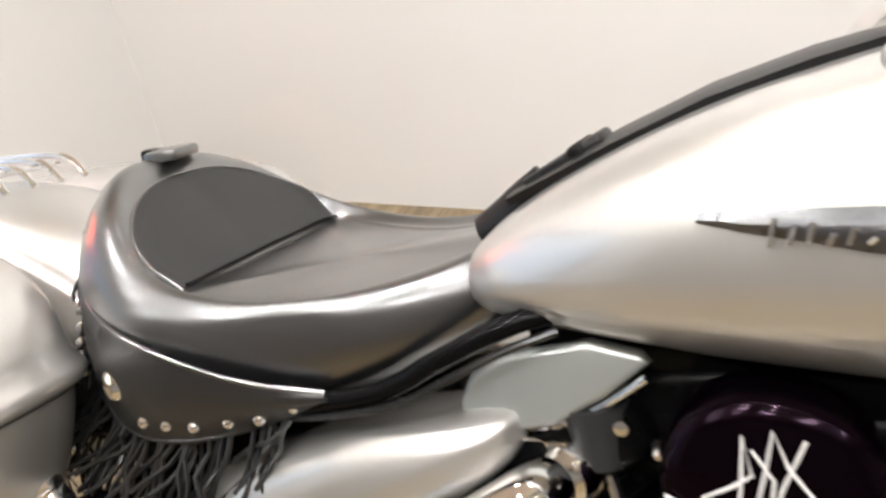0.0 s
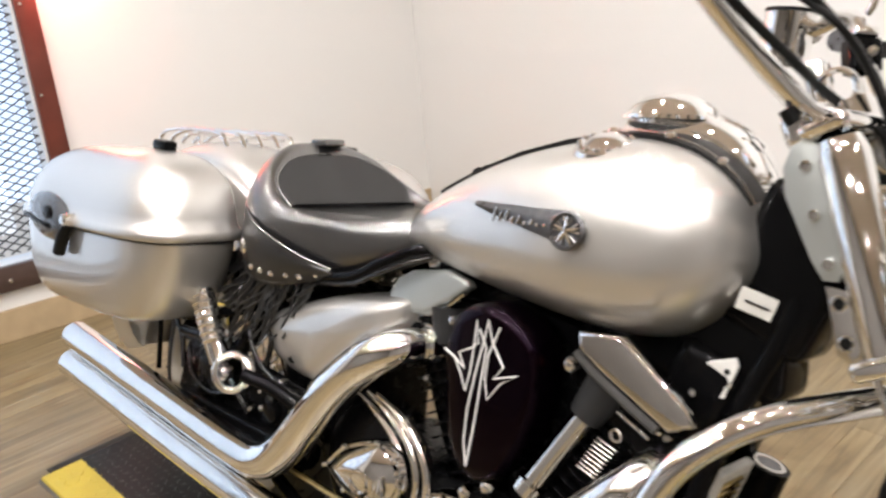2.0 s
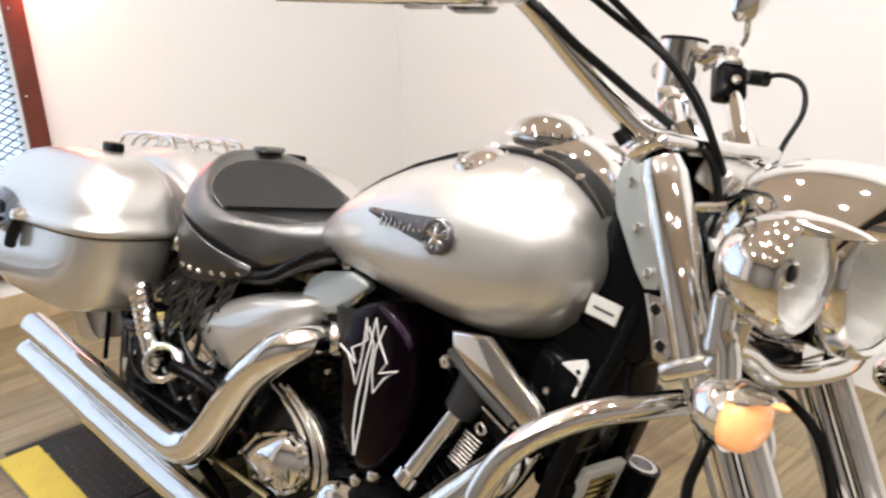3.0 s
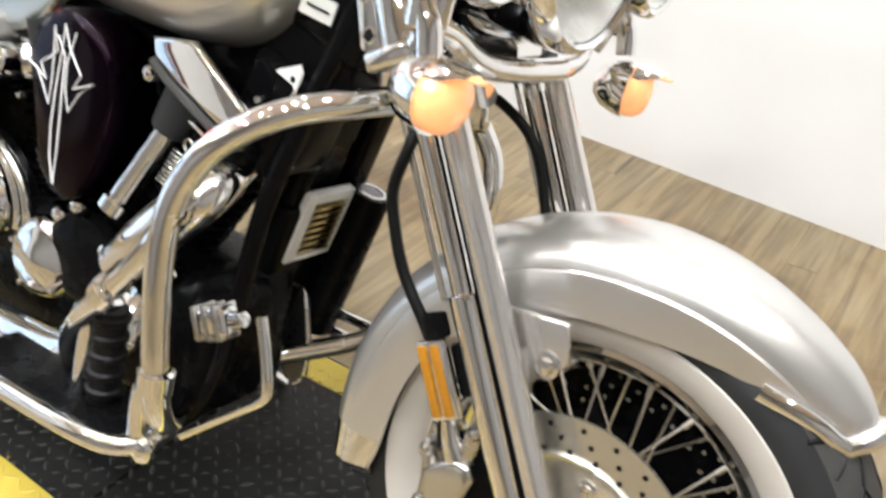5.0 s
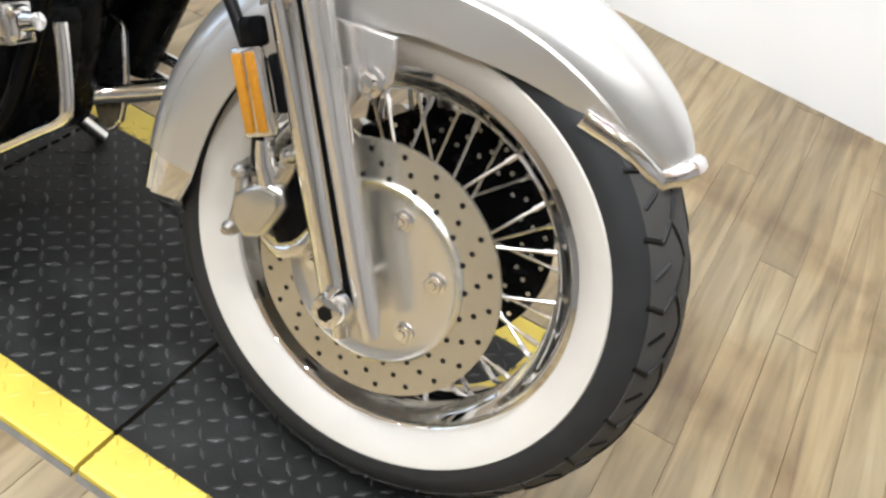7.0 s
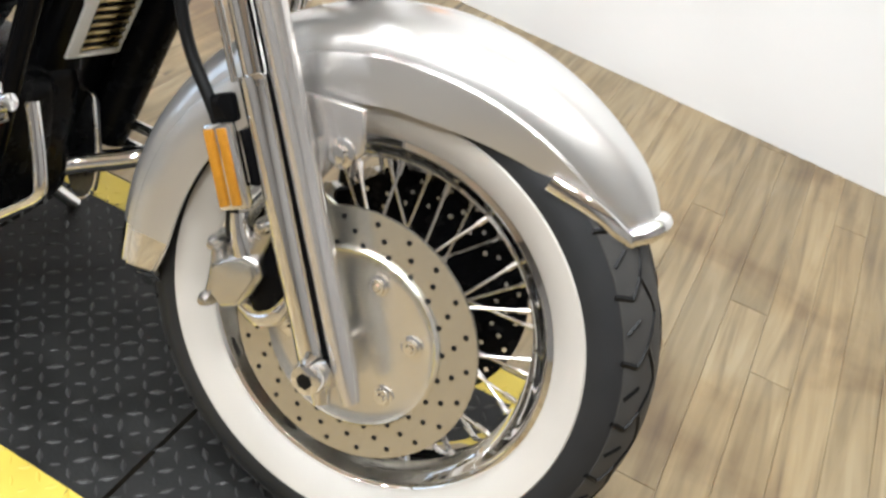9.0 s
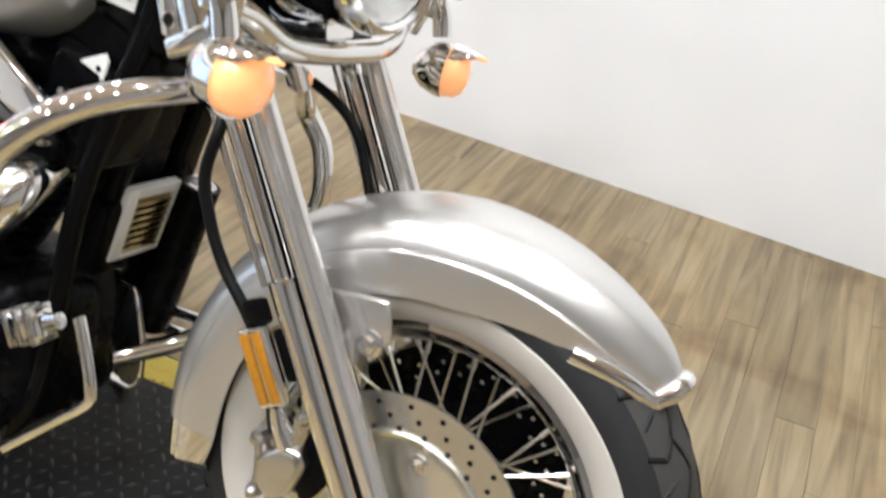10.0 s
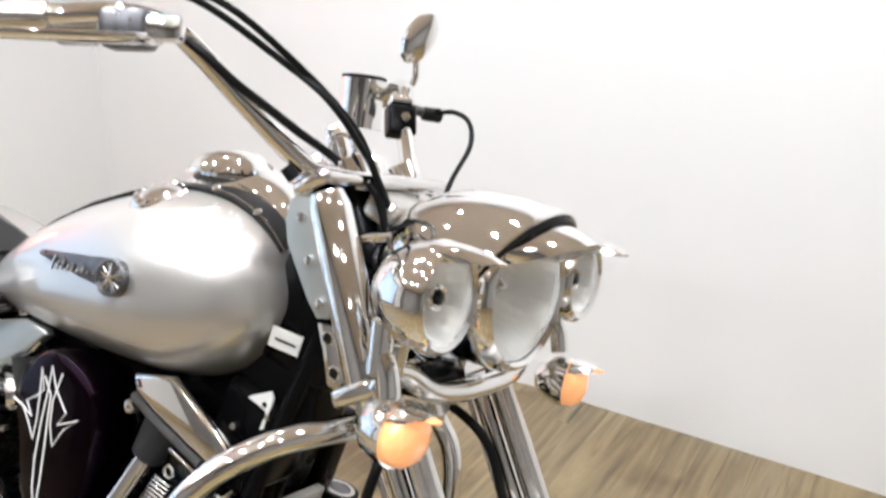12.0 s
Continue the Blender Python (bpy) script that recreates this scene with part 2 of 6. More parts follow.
def plate(outline, y0, y1, bevel=0.004, segments=3, bm=None):
    """A plate in the bike's side plane: outline of (x, z), from y0 to y1, with rounded edges."""
    own = bmesh.new()
    a = [own.verts.new((x, y0, z)) for x, z in outline]
    face = own.faces.new(a)
    ext = bmesh.ops.extrude_face_region(own, geom=[face])
    bmesh.ops.translate(own, vec=(0, y1 - y0, 0), verts=[v for v in ext["geom"] if isinstance(v, bmesh.types.BMVert)])
    bmesh.ops.recalc_face_normals(own, faces=own.faces)
    if bevel:
        ring = [e for e in own.edges if abs(e.verts[0].co.y - e.verts[1].co.y) < 1e-6]
        bmesh.ops.bevel(own, geom=ring, offset=bevel, segments=segments, affect="EDGES", profile=0.6)
    return own


# ---- the room ----
def slab(name, u0, v0, z0, u1, v1, z1, mat, label, category, parent=None):
    ob = new(name, finish(name, box((u1 - u0, v1 - v0, z1 - z0), pose((u0 + u1) / 2, (v0 + v1) / 2, (z0 + z1) / 2)), mat))
    if parent:
        ob.parent = parent
    else:
        ob.matrix_world = ROOM
        tagged(ob, label, category, kind="structure")
    return ob


U1, V0 = 6.4, -5.6
slab("wall_north", -0.12, 0.0, 0, U1, 0.12, CEILING, WALLPAINT, "plain white painted wall behind the motorcycle", "wall")
# south and east walls are out of view, added dark to shape reflections
slab("wall_south", -0.12, V0 - 0.12, 0, U1, V0, CEILING, FAR_TONE, "unseen plain wall, dark tan for the chrome to reflect", "wall")
slab("wall_east", U1, V0 - 0.12, 0, U1 + 0.12, 0.12, CEILING, EAST_TONE, "unseen plain wall closing the showroom, toned for reflections", "wall")
slab("ceiling", -0.12, V0 - 0.12, CEILING, U1 + 0.12, 0.12, CEILING + 0.1, CEILPAINT, "pale ceiling of the showroom", "ceiling")
# window wall: opening from WV0 to WV1, from the sill up
WV0, WV1, WZ0, WZ1 = -4.3, -1.66, 0.27, 2.3
slab("wall_west", -0.12, WV1, 0, 0, 0, CEILING, WALLPAINT, "white painted wall beside the wood-framed window", "wall")
slab("wall_west_far", -0.12, V0, 0, 0, WV0, CEILING, WALLPAINT, "white painted wall past the window", "wall")
slab("wall_west_sill", -0.12, WV0, 0, 0, WV1, WZ0, WALLPAINT, "low white wall under the window", "wall")
slab("wall_west_head", -0.12, WV0, WZ1, 0, WV1, CEILING, WALLPAINT, "white wall over the window", "wall")
slab("baseboard", 0.0, V0, 0, 0.014, -0.002, 0.115, BASE_WOOD, "pale pine trim along the foot of the wall", "baseboard")
slab("ground", -6, -12, -0.06, 12, 6, -0.012, CEILPAINT, "plain screed under the planks", "ground")

window = thing("window_1", ROOM, "wood-framed window behind a steel mesh screen", "window", kind="structure")
part("frame_post", box((0.035, 0.072, 2.1), pose(0.014, WV1 + 0.044, 1.29), 0.004), RED_WOOD, window, "red-stained wooden post with bolt heads")
part("frame_post", box((0.035, 0.075, 2.1), pose(0.014, WV0 - 0.035, 1.29), 0.004), RED_WOOD, window)
part("frame_rail", box((0.03, WV1 - WV0 - 0.008, 0.092), pose(0.014, (WV0 + WV1) / 2, WZ0 - 0.037), 0.004), DARK_WOOD, window, "dark wooden bottom rail with bolt heads")
for v in (WV1 - 0.22, WV1 - 0.62, WV1 - 1.02):
    part("bolt", turned([(0.0005, 0.006), (0.006, 0.005), (0.010, 0.0)], pose(0.029, v, WZ0 - 0.045, 0, 90, 0), 10), DULL_CHROME, window)
part("frame_rail", box((0.03, WV1 - WV0 - 0.008, 0.075), pose(0.014, (WV0 + WV1) / 2, WZ1 + 0.0), 0.004), DARK_WOOD, window)
part("mullion", box((0.02, 0.03, 2.0), pose(-0.05, WV1 - 0.30, 1.28), 0.003), DARK_WOOD, window)
pane = part("pane", box((0.006, WV1 - WV0, WZ1 - WZ0), pose(-0.09, (WV0 + WV1) / 2, (WZ0 + WZ1) / 2)), GLASSPANE, window, "clear window pane")
pane.visible_shadow = False
for z in (0.55, 0.85, 1.16, 1.46):
    part("bolt", turned([(0.0005, 0.006), (0.005, 0.005), (0.008, 0.0)], pose(0.0315, WV1 + 0.026, z, 0, 90, 0), 10), DULL_CHROME, window)


def mesh_screen():
    bm = bmesh.new()
    w, h = WV1 - WV0 - 0.01, WZ1 - WZ0 - 0.08
    cv, cz = (WV0 + WV1) / 2, (WZ0 + WZ1) / 2
    slope = 0.55
    for s in (1, -1):
        c = -h - w * slope
        while c < h + w * slope:
            # the line z = s * slope * v + c, cut to the opening
            pts = []
            for v in (-w / 2, w / 2):
                z = s * slope * v + c
                if z > h / 2:
                    v, z = (h / 2 - c) / (s * slope), h / 2
                if z < -h / 2:
                    v, z = (-h / 2 - c) / (s * slope), -h / 2
                pts.append((v, z))
            (va, za), (vb, zb) = pts
            if -w / 2 - 1e-6 <= va <= w / 2 and -w / 2 - 1e-6 <= vb <= w / 2 and vb - va > 0.01:
                tube([(0.002 * s - 0.008, cv + va, cz + za), (0.002 * s - 0.008, cv + vb, cz + zb)], 0.0034, 4, bm=bm, smoothed=False)
            c += 0.030
    return bm


part("mesh_screen", mesh_screen(), MESHBAR, window, "diamond mesh of dark steel wire")

# bright street beyond the window
street = new("backdrop", finish("backdrop", box((0.05, 9, 6), pose(-2.2, -3, 2.0)), material("bright_street", (0.75, 0.8, 0.88), 0.9, 0, 1.0, 0.25, 0.0)))
street.matrix_world = ROOM
tagged(street, "pale overexposed street beyond the window", "backdrop", kind="structure")
bd = street.data.materials[0].node_tree.nodes["Principled BSDF"]
bd.inputs["Emission Color"].default_value = (0.66, 0.80, 1.0, 1)
bd.inputs["Emission Strength"].default_value = 1.15

# floor planks along v, courses staggered
floor = new("floor", finish("floor", box((U1 - 0.0, -V0, 0.008), pose(U1 / 2, V0 / 2, -0.008)), BASE_WOOD))
floor.matrix_world = ROOM
tagged(floor, "grey-brown wood plank floor with dark joints", "floor", kind="structure")

# ---- ceiling lamps ----
def ceiling_lamp(u, v):
    ob = thing("ceiling_lamp", ROOM @ pose(u, v, CEILING), "round white recessed ceiling lamp, switched on", "ceiling lamp", group="lamps in the ceiling")
    part("trim_ring", turned([(0.085, 0), (0.085, -0.012), (0.075, -0.016), (0.07, -0.012), (0.07, 0)], Matrix(), 24, cap=False), CEILPAINT, ob)
    return ob


for u in (0.7, 1.7, 2.7, 3.7, 4.7):
    for v, watts in ((-0.8, 8), (-1.7, 19), (-2.6, 19), (-3.9, 25)):
        if (u, v) in ((0.7, -0.8),):
            continue
        ceiling_lamp(u, v)
        lamp("downlight", u, v, CEILING - 0.02, 0.075, watts * {0.7: 0.55, 4.7: 0.55}.get(u, 1.0))
# no sign is in view: this ring is added to account for the red wall
sign = thing("assumed_neon_sign", ROOM @ pose(0.06, WV1 + 0.16, 1.62), "unseen red neon ring, added as a source for the red wall glow", "neon sign")
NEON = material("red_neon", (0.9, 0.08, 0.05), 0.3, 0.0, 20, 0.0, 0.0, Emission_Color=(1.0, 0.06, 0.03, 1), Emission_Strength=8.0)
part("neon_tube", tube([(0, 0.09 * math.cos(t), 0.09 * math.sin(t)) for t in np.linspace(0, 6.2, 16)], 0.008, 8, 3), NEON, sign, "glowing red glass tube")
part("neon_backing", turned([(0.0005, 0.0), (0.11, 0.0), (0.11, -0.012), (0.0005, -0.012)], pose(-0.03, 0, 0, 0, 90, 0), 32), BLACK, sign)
# added red lamp, turned at the wall to give the glow
lamp("red_wall_wash", 0.16, WV1 + 0.16, 1.46, 0.16, 6.5, (1.0, 0.17, 0.10), "DISK", None, (0, 58, 0)).data.spread = radians(105)
lamp("window_daylight", -0.2, (WV0 + WV1) / 2, (WZ0 + WZ1) / 2, 1.9, 9, (0.80, 0.9, 1.0), "RECTANGLE", 2.4, (0, -90, 0))

# ---- the motorcycle ----
# Its own axes: x ahead from the rear axle, y to its left, z up from the tyres' contact. It leans on its side stand.
bike = thing("motorcycle", pose(0, 0, 0.012, -14.5, 0, 0), "silver and chrome touring motorcycle leaning on its side stand", "motorcycle")
RAKE = 0.525  # x per z of the fork


def fork_x(z, ahead=0.0):
    return 1.692 + ahead + (0.275 - z) * RAKE


# -- wheels --
def wheel(name, cx, cy, radius, width, white_out, rim_r, disc_sides, label):
    c = Vector((cx, cy, radius))
    hub_pose = axis_at(c, (0, -1, 0))  # z to the bike's right
    top = part(name, turned([(0.028, -width * 0.55), (0.04, -width * 0.5), (0.04, -0.03), (0.03, -0.025), (0.03, 0.025), (0.04, 0.03), (0.04, width * 0.5), (0.028, width * 0.55)], hub_pose, 28), CHROME, bike, label)
    h = width / 2
    prof = [(rim_r - 0.002, 0.55 * h), (rim_r + 0.006, 0.72 * h), (white_out - 0.016, 0.92 * h), (white_out, 0.985 * h), (white_out + 0.012, h), (radius - 0.042, 0.97 * h),
            (radius - 0.026, 0.86 * h), (radius - 0.013, 0.62 * h), (radius - 0.004, 0.32 * h), (radius, 0)]
    whole = prof + [(r, -y) for r, y in prof[-2::-1]]
    tyre = part("tyre", turned(whole, hub_pose, 96, cap=False), RUBBER, top, "black tyre with a broad white sidewall")
    for s in (1, -1):
        part("whitewall", turned([(rim_r + 0.003, s * 0.66 * h), (rim_r + 0.008, s * (0.74 * h + 0.002)), (white_out - 0.016, s * (0.92 * h + 0.003)), (white_out - 0.002, s * (0.985 * h + 0.002)), (white_out, s * 0.97 * h)], hub_pose, 96, cap=False), WHITEWALL, top, "cream-white sidewall band")
    tread = [(r + 0.0012, y) for r, y in prof[6:]]
    part("tread_band", turned([(radius - 0.030, 0.83 * h), *tread, *[(r, -y) for r, y in tread[-2::-1]], (radius - 0.030, -0.83 * h)], hub_pose, 96, cap=False), TREAD, tyre, "grey worn tread")
    # grooves: a zigzag round each shoulder, with a long branch out to the edge and a short cut between
    bm = bmesh.new()

    def groove(course, base, s, thick):
        pts = []
        for (da, dy), (db, dz) in zip(course, course[1:]):
            for t in (0, 0.25, 0.5, 0.75, 1):
                ang, q = base + (da + (db - da) * t), dy + (dz - dy) * t
                r = float(np.interp(q, [0, 0.32, 0.62, 0.86, 1], [radius, radius - 0.004, radius - 0.013, radius - 0.026, radius - 0.042])) + 0.0004
                pts.append(hub_pose @ Vector((r * math.cos(ang), r * math.sin(ang), s * q * h)))
        tube(pts, thick, 5, smoothed=False, bm=bm)

    for i in range(26):
        a, step = 2 * math.pi * i / 26, 2 * math.pi / 26
        for s in (1, -1):
            base = a + (step / 2 if s < 0 else 0)
            groove([(0.0, 0.20), (0.55 * step, 0.44), (1.0 * step, 0.20)], base, s, 0.0030)
            groove([(0.55 * step, 0.44), (0.30 * step, 0.66), (0.42 * step, 0.88)], base, s, 0.0032)
            groove([(0.98 * step, 0.58), (0.82 * step, 0.80)], base, s, 0.0028)
    part("tread_pattern", bm, CABLE, tyre, "zigzag grooves of the tread")
    rim = [(rim_r, 0.58 * h), (rim_r + 0.004, 0.70 * h), (rim_r - 0.002, 0.74 * h), (rim_r - 0.008, 0.66 * h), (rim_r - 0.012, 0.5 * h), (rim_r - 0.026, 0.34 * h), (rim_r - 0.03, 0.0)]
    rim += [(r, -y) for r, y in rim[-2::-1]]
    part("rim", turned(rim, hub_pose, 72, cap=False), CHROME, top, "chrome spoked-wheel rim")
    for i in range(40):
        a = 2 * math.pi * i / 40
        s = 1 if i % 2 else -1
        lean = 0.62 * (1 if (i // 2) % 2 else -1)
        p0 = Vector((0.04 * math.cos(a + lean), 0.04 * math.sin(a + lean), s * 0.042))
        end = Vector(((rim_r - 0.027) * math.cos(a), (rim_r - 0.027) * math.sin(a), s * 0.008))
        bm = tube([hub_pose @ p0, hub_pose @ end], 0.0021, 6, smoothed=False)
        nip = end - (end - p0).normalized() * 0.018
        tube([hub_pose @ end, hub_pose @ nip], 0.0036, 6, bm=bm, smoothed=False)
        part("spoke", bm, DULL_CHROME, top)
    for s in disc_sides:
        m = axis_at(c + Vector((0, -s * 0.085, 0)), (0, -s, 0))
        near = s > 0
        # far disc and carrier take black paint for the shade inside the wheel
        disc = part("brake_disc", turned([(0.098, -0.002), (0.149, -0.002), (0.149, 0.003), (0.098, 0.003)], m, 72), DISC if near else ENGINE, top, "drilled steel brake disc" if near else "far brake disc, coloured black for the shade behind the spokes")
        # far holes are pale plugs: daylight through the drilling, put into their colour
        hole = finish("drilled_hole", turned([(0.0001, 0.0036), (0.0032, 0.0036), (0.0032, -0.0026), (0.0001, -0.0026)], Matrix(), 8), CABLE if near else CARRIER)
        for ring, (r, k) in enumerate(((0.109, 22), (0.123, 22), (0.138, 22))):
            for i in range(k):
                a = 2 * math.pi * (i + ring * 0.33) / k
                ob = new("drilled_hole", hole)
                ob.parent, ob.matrix_basis = disc, m @ pose(r * math.cos(a), r * math.sin(a), 0)
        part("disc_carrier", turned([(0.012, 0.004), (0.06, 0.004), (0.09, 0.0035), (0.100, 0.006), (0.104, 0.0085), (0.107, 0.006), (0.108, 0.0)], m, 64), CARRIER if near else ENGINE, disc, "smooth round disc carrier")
        for i in range(6):
            a = radians(19 + 60 * i)
            part("disc_bolt", turned([(0.0005, 0.0125), (0.004, 0.0125), (0.0055, 0.010), (0.0085, 0.010), (0.0095, 0.0065), (0.0125, 0.006), (0.0125, 0.003)], axis_at(c + Vector((0.0745 * math.cos(a), -s * 0.085, 0.0745 * math.sin(a))), (0, -s, 0)), 18), CHROME, disc)
    return top


front_wheel = wheel("front_wheel", 1.688, 0.0, 0.32, 0.128, 0.2585, 0.2145, (1, -1), "chrome-spoked front wheel with whitewall tyre")
wheel("rear_wheel", 0.0, 0.05, 0.32, 0.145, 0.256, 0.212, (1,), "chrome-spoked rear wheel half hidden by the bag")

def smooth_at(x, table):
    """Cubic reading of a table of rows (x, values...)."""
    n = len(table)
    i = max(0, min(n - 2, sum(1 for r in table[1:-1] if r[0] <= x)))
    a, b = table[i], table[i + 1]
    p, q = table[max(i - 1, 0)], table[min(i + 2, n - 1)]
    h = b[0] - a[0]
    t = (x - a[0]) / h
    out = []
    for k in range(1, len(a)):
        ma = (b[k] - p[k]) / (b[0] - p[0]) * h if i > 0 else b[k] - a[k]
        mb = (q[k] - a[k]) / (q[0] - a[0]) * h if i < n - 2 else b[k] - a[k]
        out.append((2 * t ** 3 - 3 * t * t + 1) * a[k] + (t ** 3 - 2 * t * t + t) * ma + (3 * t * t - 2 * t ** 3) * b[k] + (t ** 3 - t * t) * mb)
    return out


# -- front fender --
def fender(cx, cz, a0, a1, crown, half, skirt, taper_front, taper_rear, n=52):
    rows = []
    for i in range(n + 1):
        t = i / n
        a = radians(a0 + (a1 - a0) * t)
        low = skirt(t)
        shoulder = max(low + 0.004, crown - 0.045)
        w = half * min(1, (0.28 + 0.72 * (t / taper_front) ** 0.62) if t < taper_front else 1, (0.55 + 0.45 * ((1 - t) / taper_rear) ** 0.6) if t > 1 - taper_rear else 1)
        drop = 0.012 * (1 - min(1, t / 0.08)) ** 2
        side = []
        for k in range(13):
            if k <= 8:
                q = k / 8 * math.pi / 2
                r, y = shoulder + (crown - shoulder) * math.cos(q), w * 0.955 * math.sin(q) ** 0.97
            else:
                # a narrow ledge, then the upright side panel
                q = (0.0, 0.04, 0.5, 1.0)[k - 9]
                r, y = shoulder - 0.0015 - (shoulder - 0.0015 - low) * q, w * (0.995, 1.012, 1.015, 1.0)[k - 9]
            r -= drop
            side.append((cx + r * math.cos(a), y, cz + r * math.sin(a)))
        row = [(x, -y, z) for x, y, z in side[:0:-1]] + side
        rows.append(row)
    return rows


SKIRT_LINE = [(0.0, 0.322), (0.03, 0.310), (0.1, 0.287), (0.25, 0.263), (0.4, 0.258), (0.7, 0.254), (0.85, 0.253), (0.93, 0.260), (1.0, 0.285)]
rows = fender(1.688, 0.32, 42.5, 196, 0.355, 0.085, lambda t: smooth_at(t, SKIRT_LINE)[0], 0.30, 0.04)
front_fender = part("front_fender", thicken(sheet(rows), 0.004), SILVER, bike, "silver metallic front fender", 35)
tip = [rows[0][k] for k in range(0, 25)]
edge = [rows[i][0] for i in range(6, 0, -1)]
edge2 = [rows[i][24] for i in range(1, 7)]
part("tip_trim", tube([*edge, *tip[1:24:3], *edge2], 0.0118, 12, 3), CHROME, front_fender, "chrome trim round the fender tip")
part("rear_trim", thicken(sheet([[Vector(q) * 1.0 for q in rows[-6]], [Vector((q[0] - 0.004, q[1] * 1.03, q[2])) for q in rows[-3]], [Vector((q[0] + 0.002, q[1] * 0.85, q[2] - 0.016)) for q in rows[-1]]]), 0.008), CHROME, front_fender, "chrome tip on the fender's tail")
for s in (-1, 1):
    br = part("fender_bracket", plate([(1.570, 0.565), (1.641, 0.572), (1.651, 0.528), (1.640, 0.512), (1.622, 0.505), (1.612, 0.484), (1.598, 0.486), (1.588, 0.51)], s * 0.094, s * 0.103, 0.004), SHIELD, bike, "polished fender bracket")
    part("bracket_bolt", turned([(0.0005, 0.012), (0.009, 0.011), (0.011, 0.004), (0.016, 0.003), (0.016, 0)], axis_at((1.628, s * 0.103, 0.520), (0, s, 0)), 16), CHROME, br)
    part("bracket_lug", box((0.016, 0.018, 0.044), Matrix.Translation((1.598, s * 0.112, 0.503)) @ pose(0, 0, 0, 0, -20, 0), 0.004), CHROME, br)

# -- fork --
for s in (-1, 1):
    y = s * 0.128
    leg = part("fork_leg", tube([(fork_x(0.260, -0.010), y, 0.260), (fork_x(0.28, -0.010), y, 0.28), (fork_x(0.565, -0.010), y, 0.565)], [0.011, 0.0176, 0.0180], 24, smoothed=False), CHROME, bike, "polished chrome fork leg")
    part("fork_stanchion", tube([(fork_x(0.55, -0.010), y, 0.55), (fork_x(0.83, -0.010), y, 0.83)], 0.0128, 24, smoothed=False), CHROME, leg, "thinner chrome stanchion")
    part("fork_collar", turned([(0.012, 0.012), (0.0172, 0.010), (0.0182, 0.0), (0.0172, -0.012), (0.015, -0.015)], axis_at((fork_x(0.56, -0.010), y, 0.56), Vector((fork_x(0.83) - fork_x(0.56), 0, 0.27))), 24, cap=False), CHROME, leg, "chrome dust collar")
    part("fork_rod", tube([(fork_x(0.555, -0.036), y + s * 0.004, 0.555), (fork_x(0.80, -0.036), y + s * 0.004, 0.80)], 0.0042, 10, smoothed=False), CHROME, leg, "thin chrome rod behind the stanchion")
    part("fork_cover", tube([(fork_x(0.272, 0.031), y, 0.272), (fork_x(0.30, 0.031), y, 0.30), (fork_x(0.5, 0.031), y, 0.5), (fork_x(0.70, 0.030), y, 0.70), (fork_x(0.79, 0.030), y, 0.79)], [0.010, 0.0138, 0.0150, 0.0158, 0.0158], 20, smoothed=False), SHIELD, leg, "satin silver fork shield")
    # black strip standing in for the dark gap between leg and shield
    part("fork_gap_strip", tube([(fork_x(0.30, 0.013), y + s * 0.001, 0.30), (fork_x(0.76, 0.013), y + s * 0.001, 0.76)], 0.0048, 14, smoothed=False), BLACK, leg, "black strip put in for the dark gap between leg and shield")
    part("axle_stub", tube([(1.683, y + s * 0.006, 0.285), (1.694, y + s * 0.006, 0.258)], [0.012, 0.010], 14, smoothed=False), CHROME, leg)
    part("axle_clamp", turned([(0.008, 0.022), (0.017, 0.02), (0.02, 0.012), (0.021, 0)], axis_at((1.680, y + s * 0.012, 0.292), (0, s, 0)), 20), CHROME, leg)
    part("axle_socket", turned([(0.0005, 0.0228), (0.0095, 0.0228), (0.0095, 0.014)], axis_at((1.680, y + s * 0.012, 0.292), (0, s, 0)), 6), CABLE, leg)
    part("fork_tube_cover", tube([(1.405, y, 0.79), (1.322, y, 1.0), (1.314, y, 1.018)], [0.027, 0.027, 0.022], 28, smoothed=False), CHROME, leg, "chrome upper fork shroud")
part("front_axle", turned([(0.009, -0.13), (0.009, 0.13)], axis_at((1.688, 0, 0.32), (0, -1, 0)), 16), DULL_CHROME, front_wheel)
part("lower_clamp", box((0.066, 0.33, 0.022), pose(1.405, 0, 0.795, 0, -27.7, 0), 0.007, 3), CHROME, bike, "chrome lower fork clamp")
part("upper_clamp", box((0.06, 0.30, 0.022), pose(1.300, 0, 1.03, 0, -27.7, 0), 0.012, 3), CHROME, bike, "chrome upper fork clamp")
part("steering_head", tube([(1.365, 0, 0.80), (1.255, 0, 1.02)], 0.038, 20, smoothed=False), BLACK, bike)
# shield bracket plate beside the right fork shroud
for s in (-1, 1):
    br = part("shield_bracket", plate([(1.268, 0.95), (1.261, 0.98), (1.267, 1.006), (1.283, 1.016), (1.300, 1.008), (1.307, 0.98), (1.346, 0.885), (1.340, 0.868), (1.324, 0.866), (1.308, 0.885)], s * 0.130, s * 0.137, 0.002, 2), SATIN, bike, "satin steel bracket plate")
    for x, z in ((1.287, 0.986), (1.305, 0.935), (1.328, 0.885)):
        part("bracket_screw", turned([(0.0005, 0.006), (0.006, 0.005), (0.0075, 0.0)], axis_at((x, s * 0.137, z), (0, s, 0)), 12), CHROME, br)
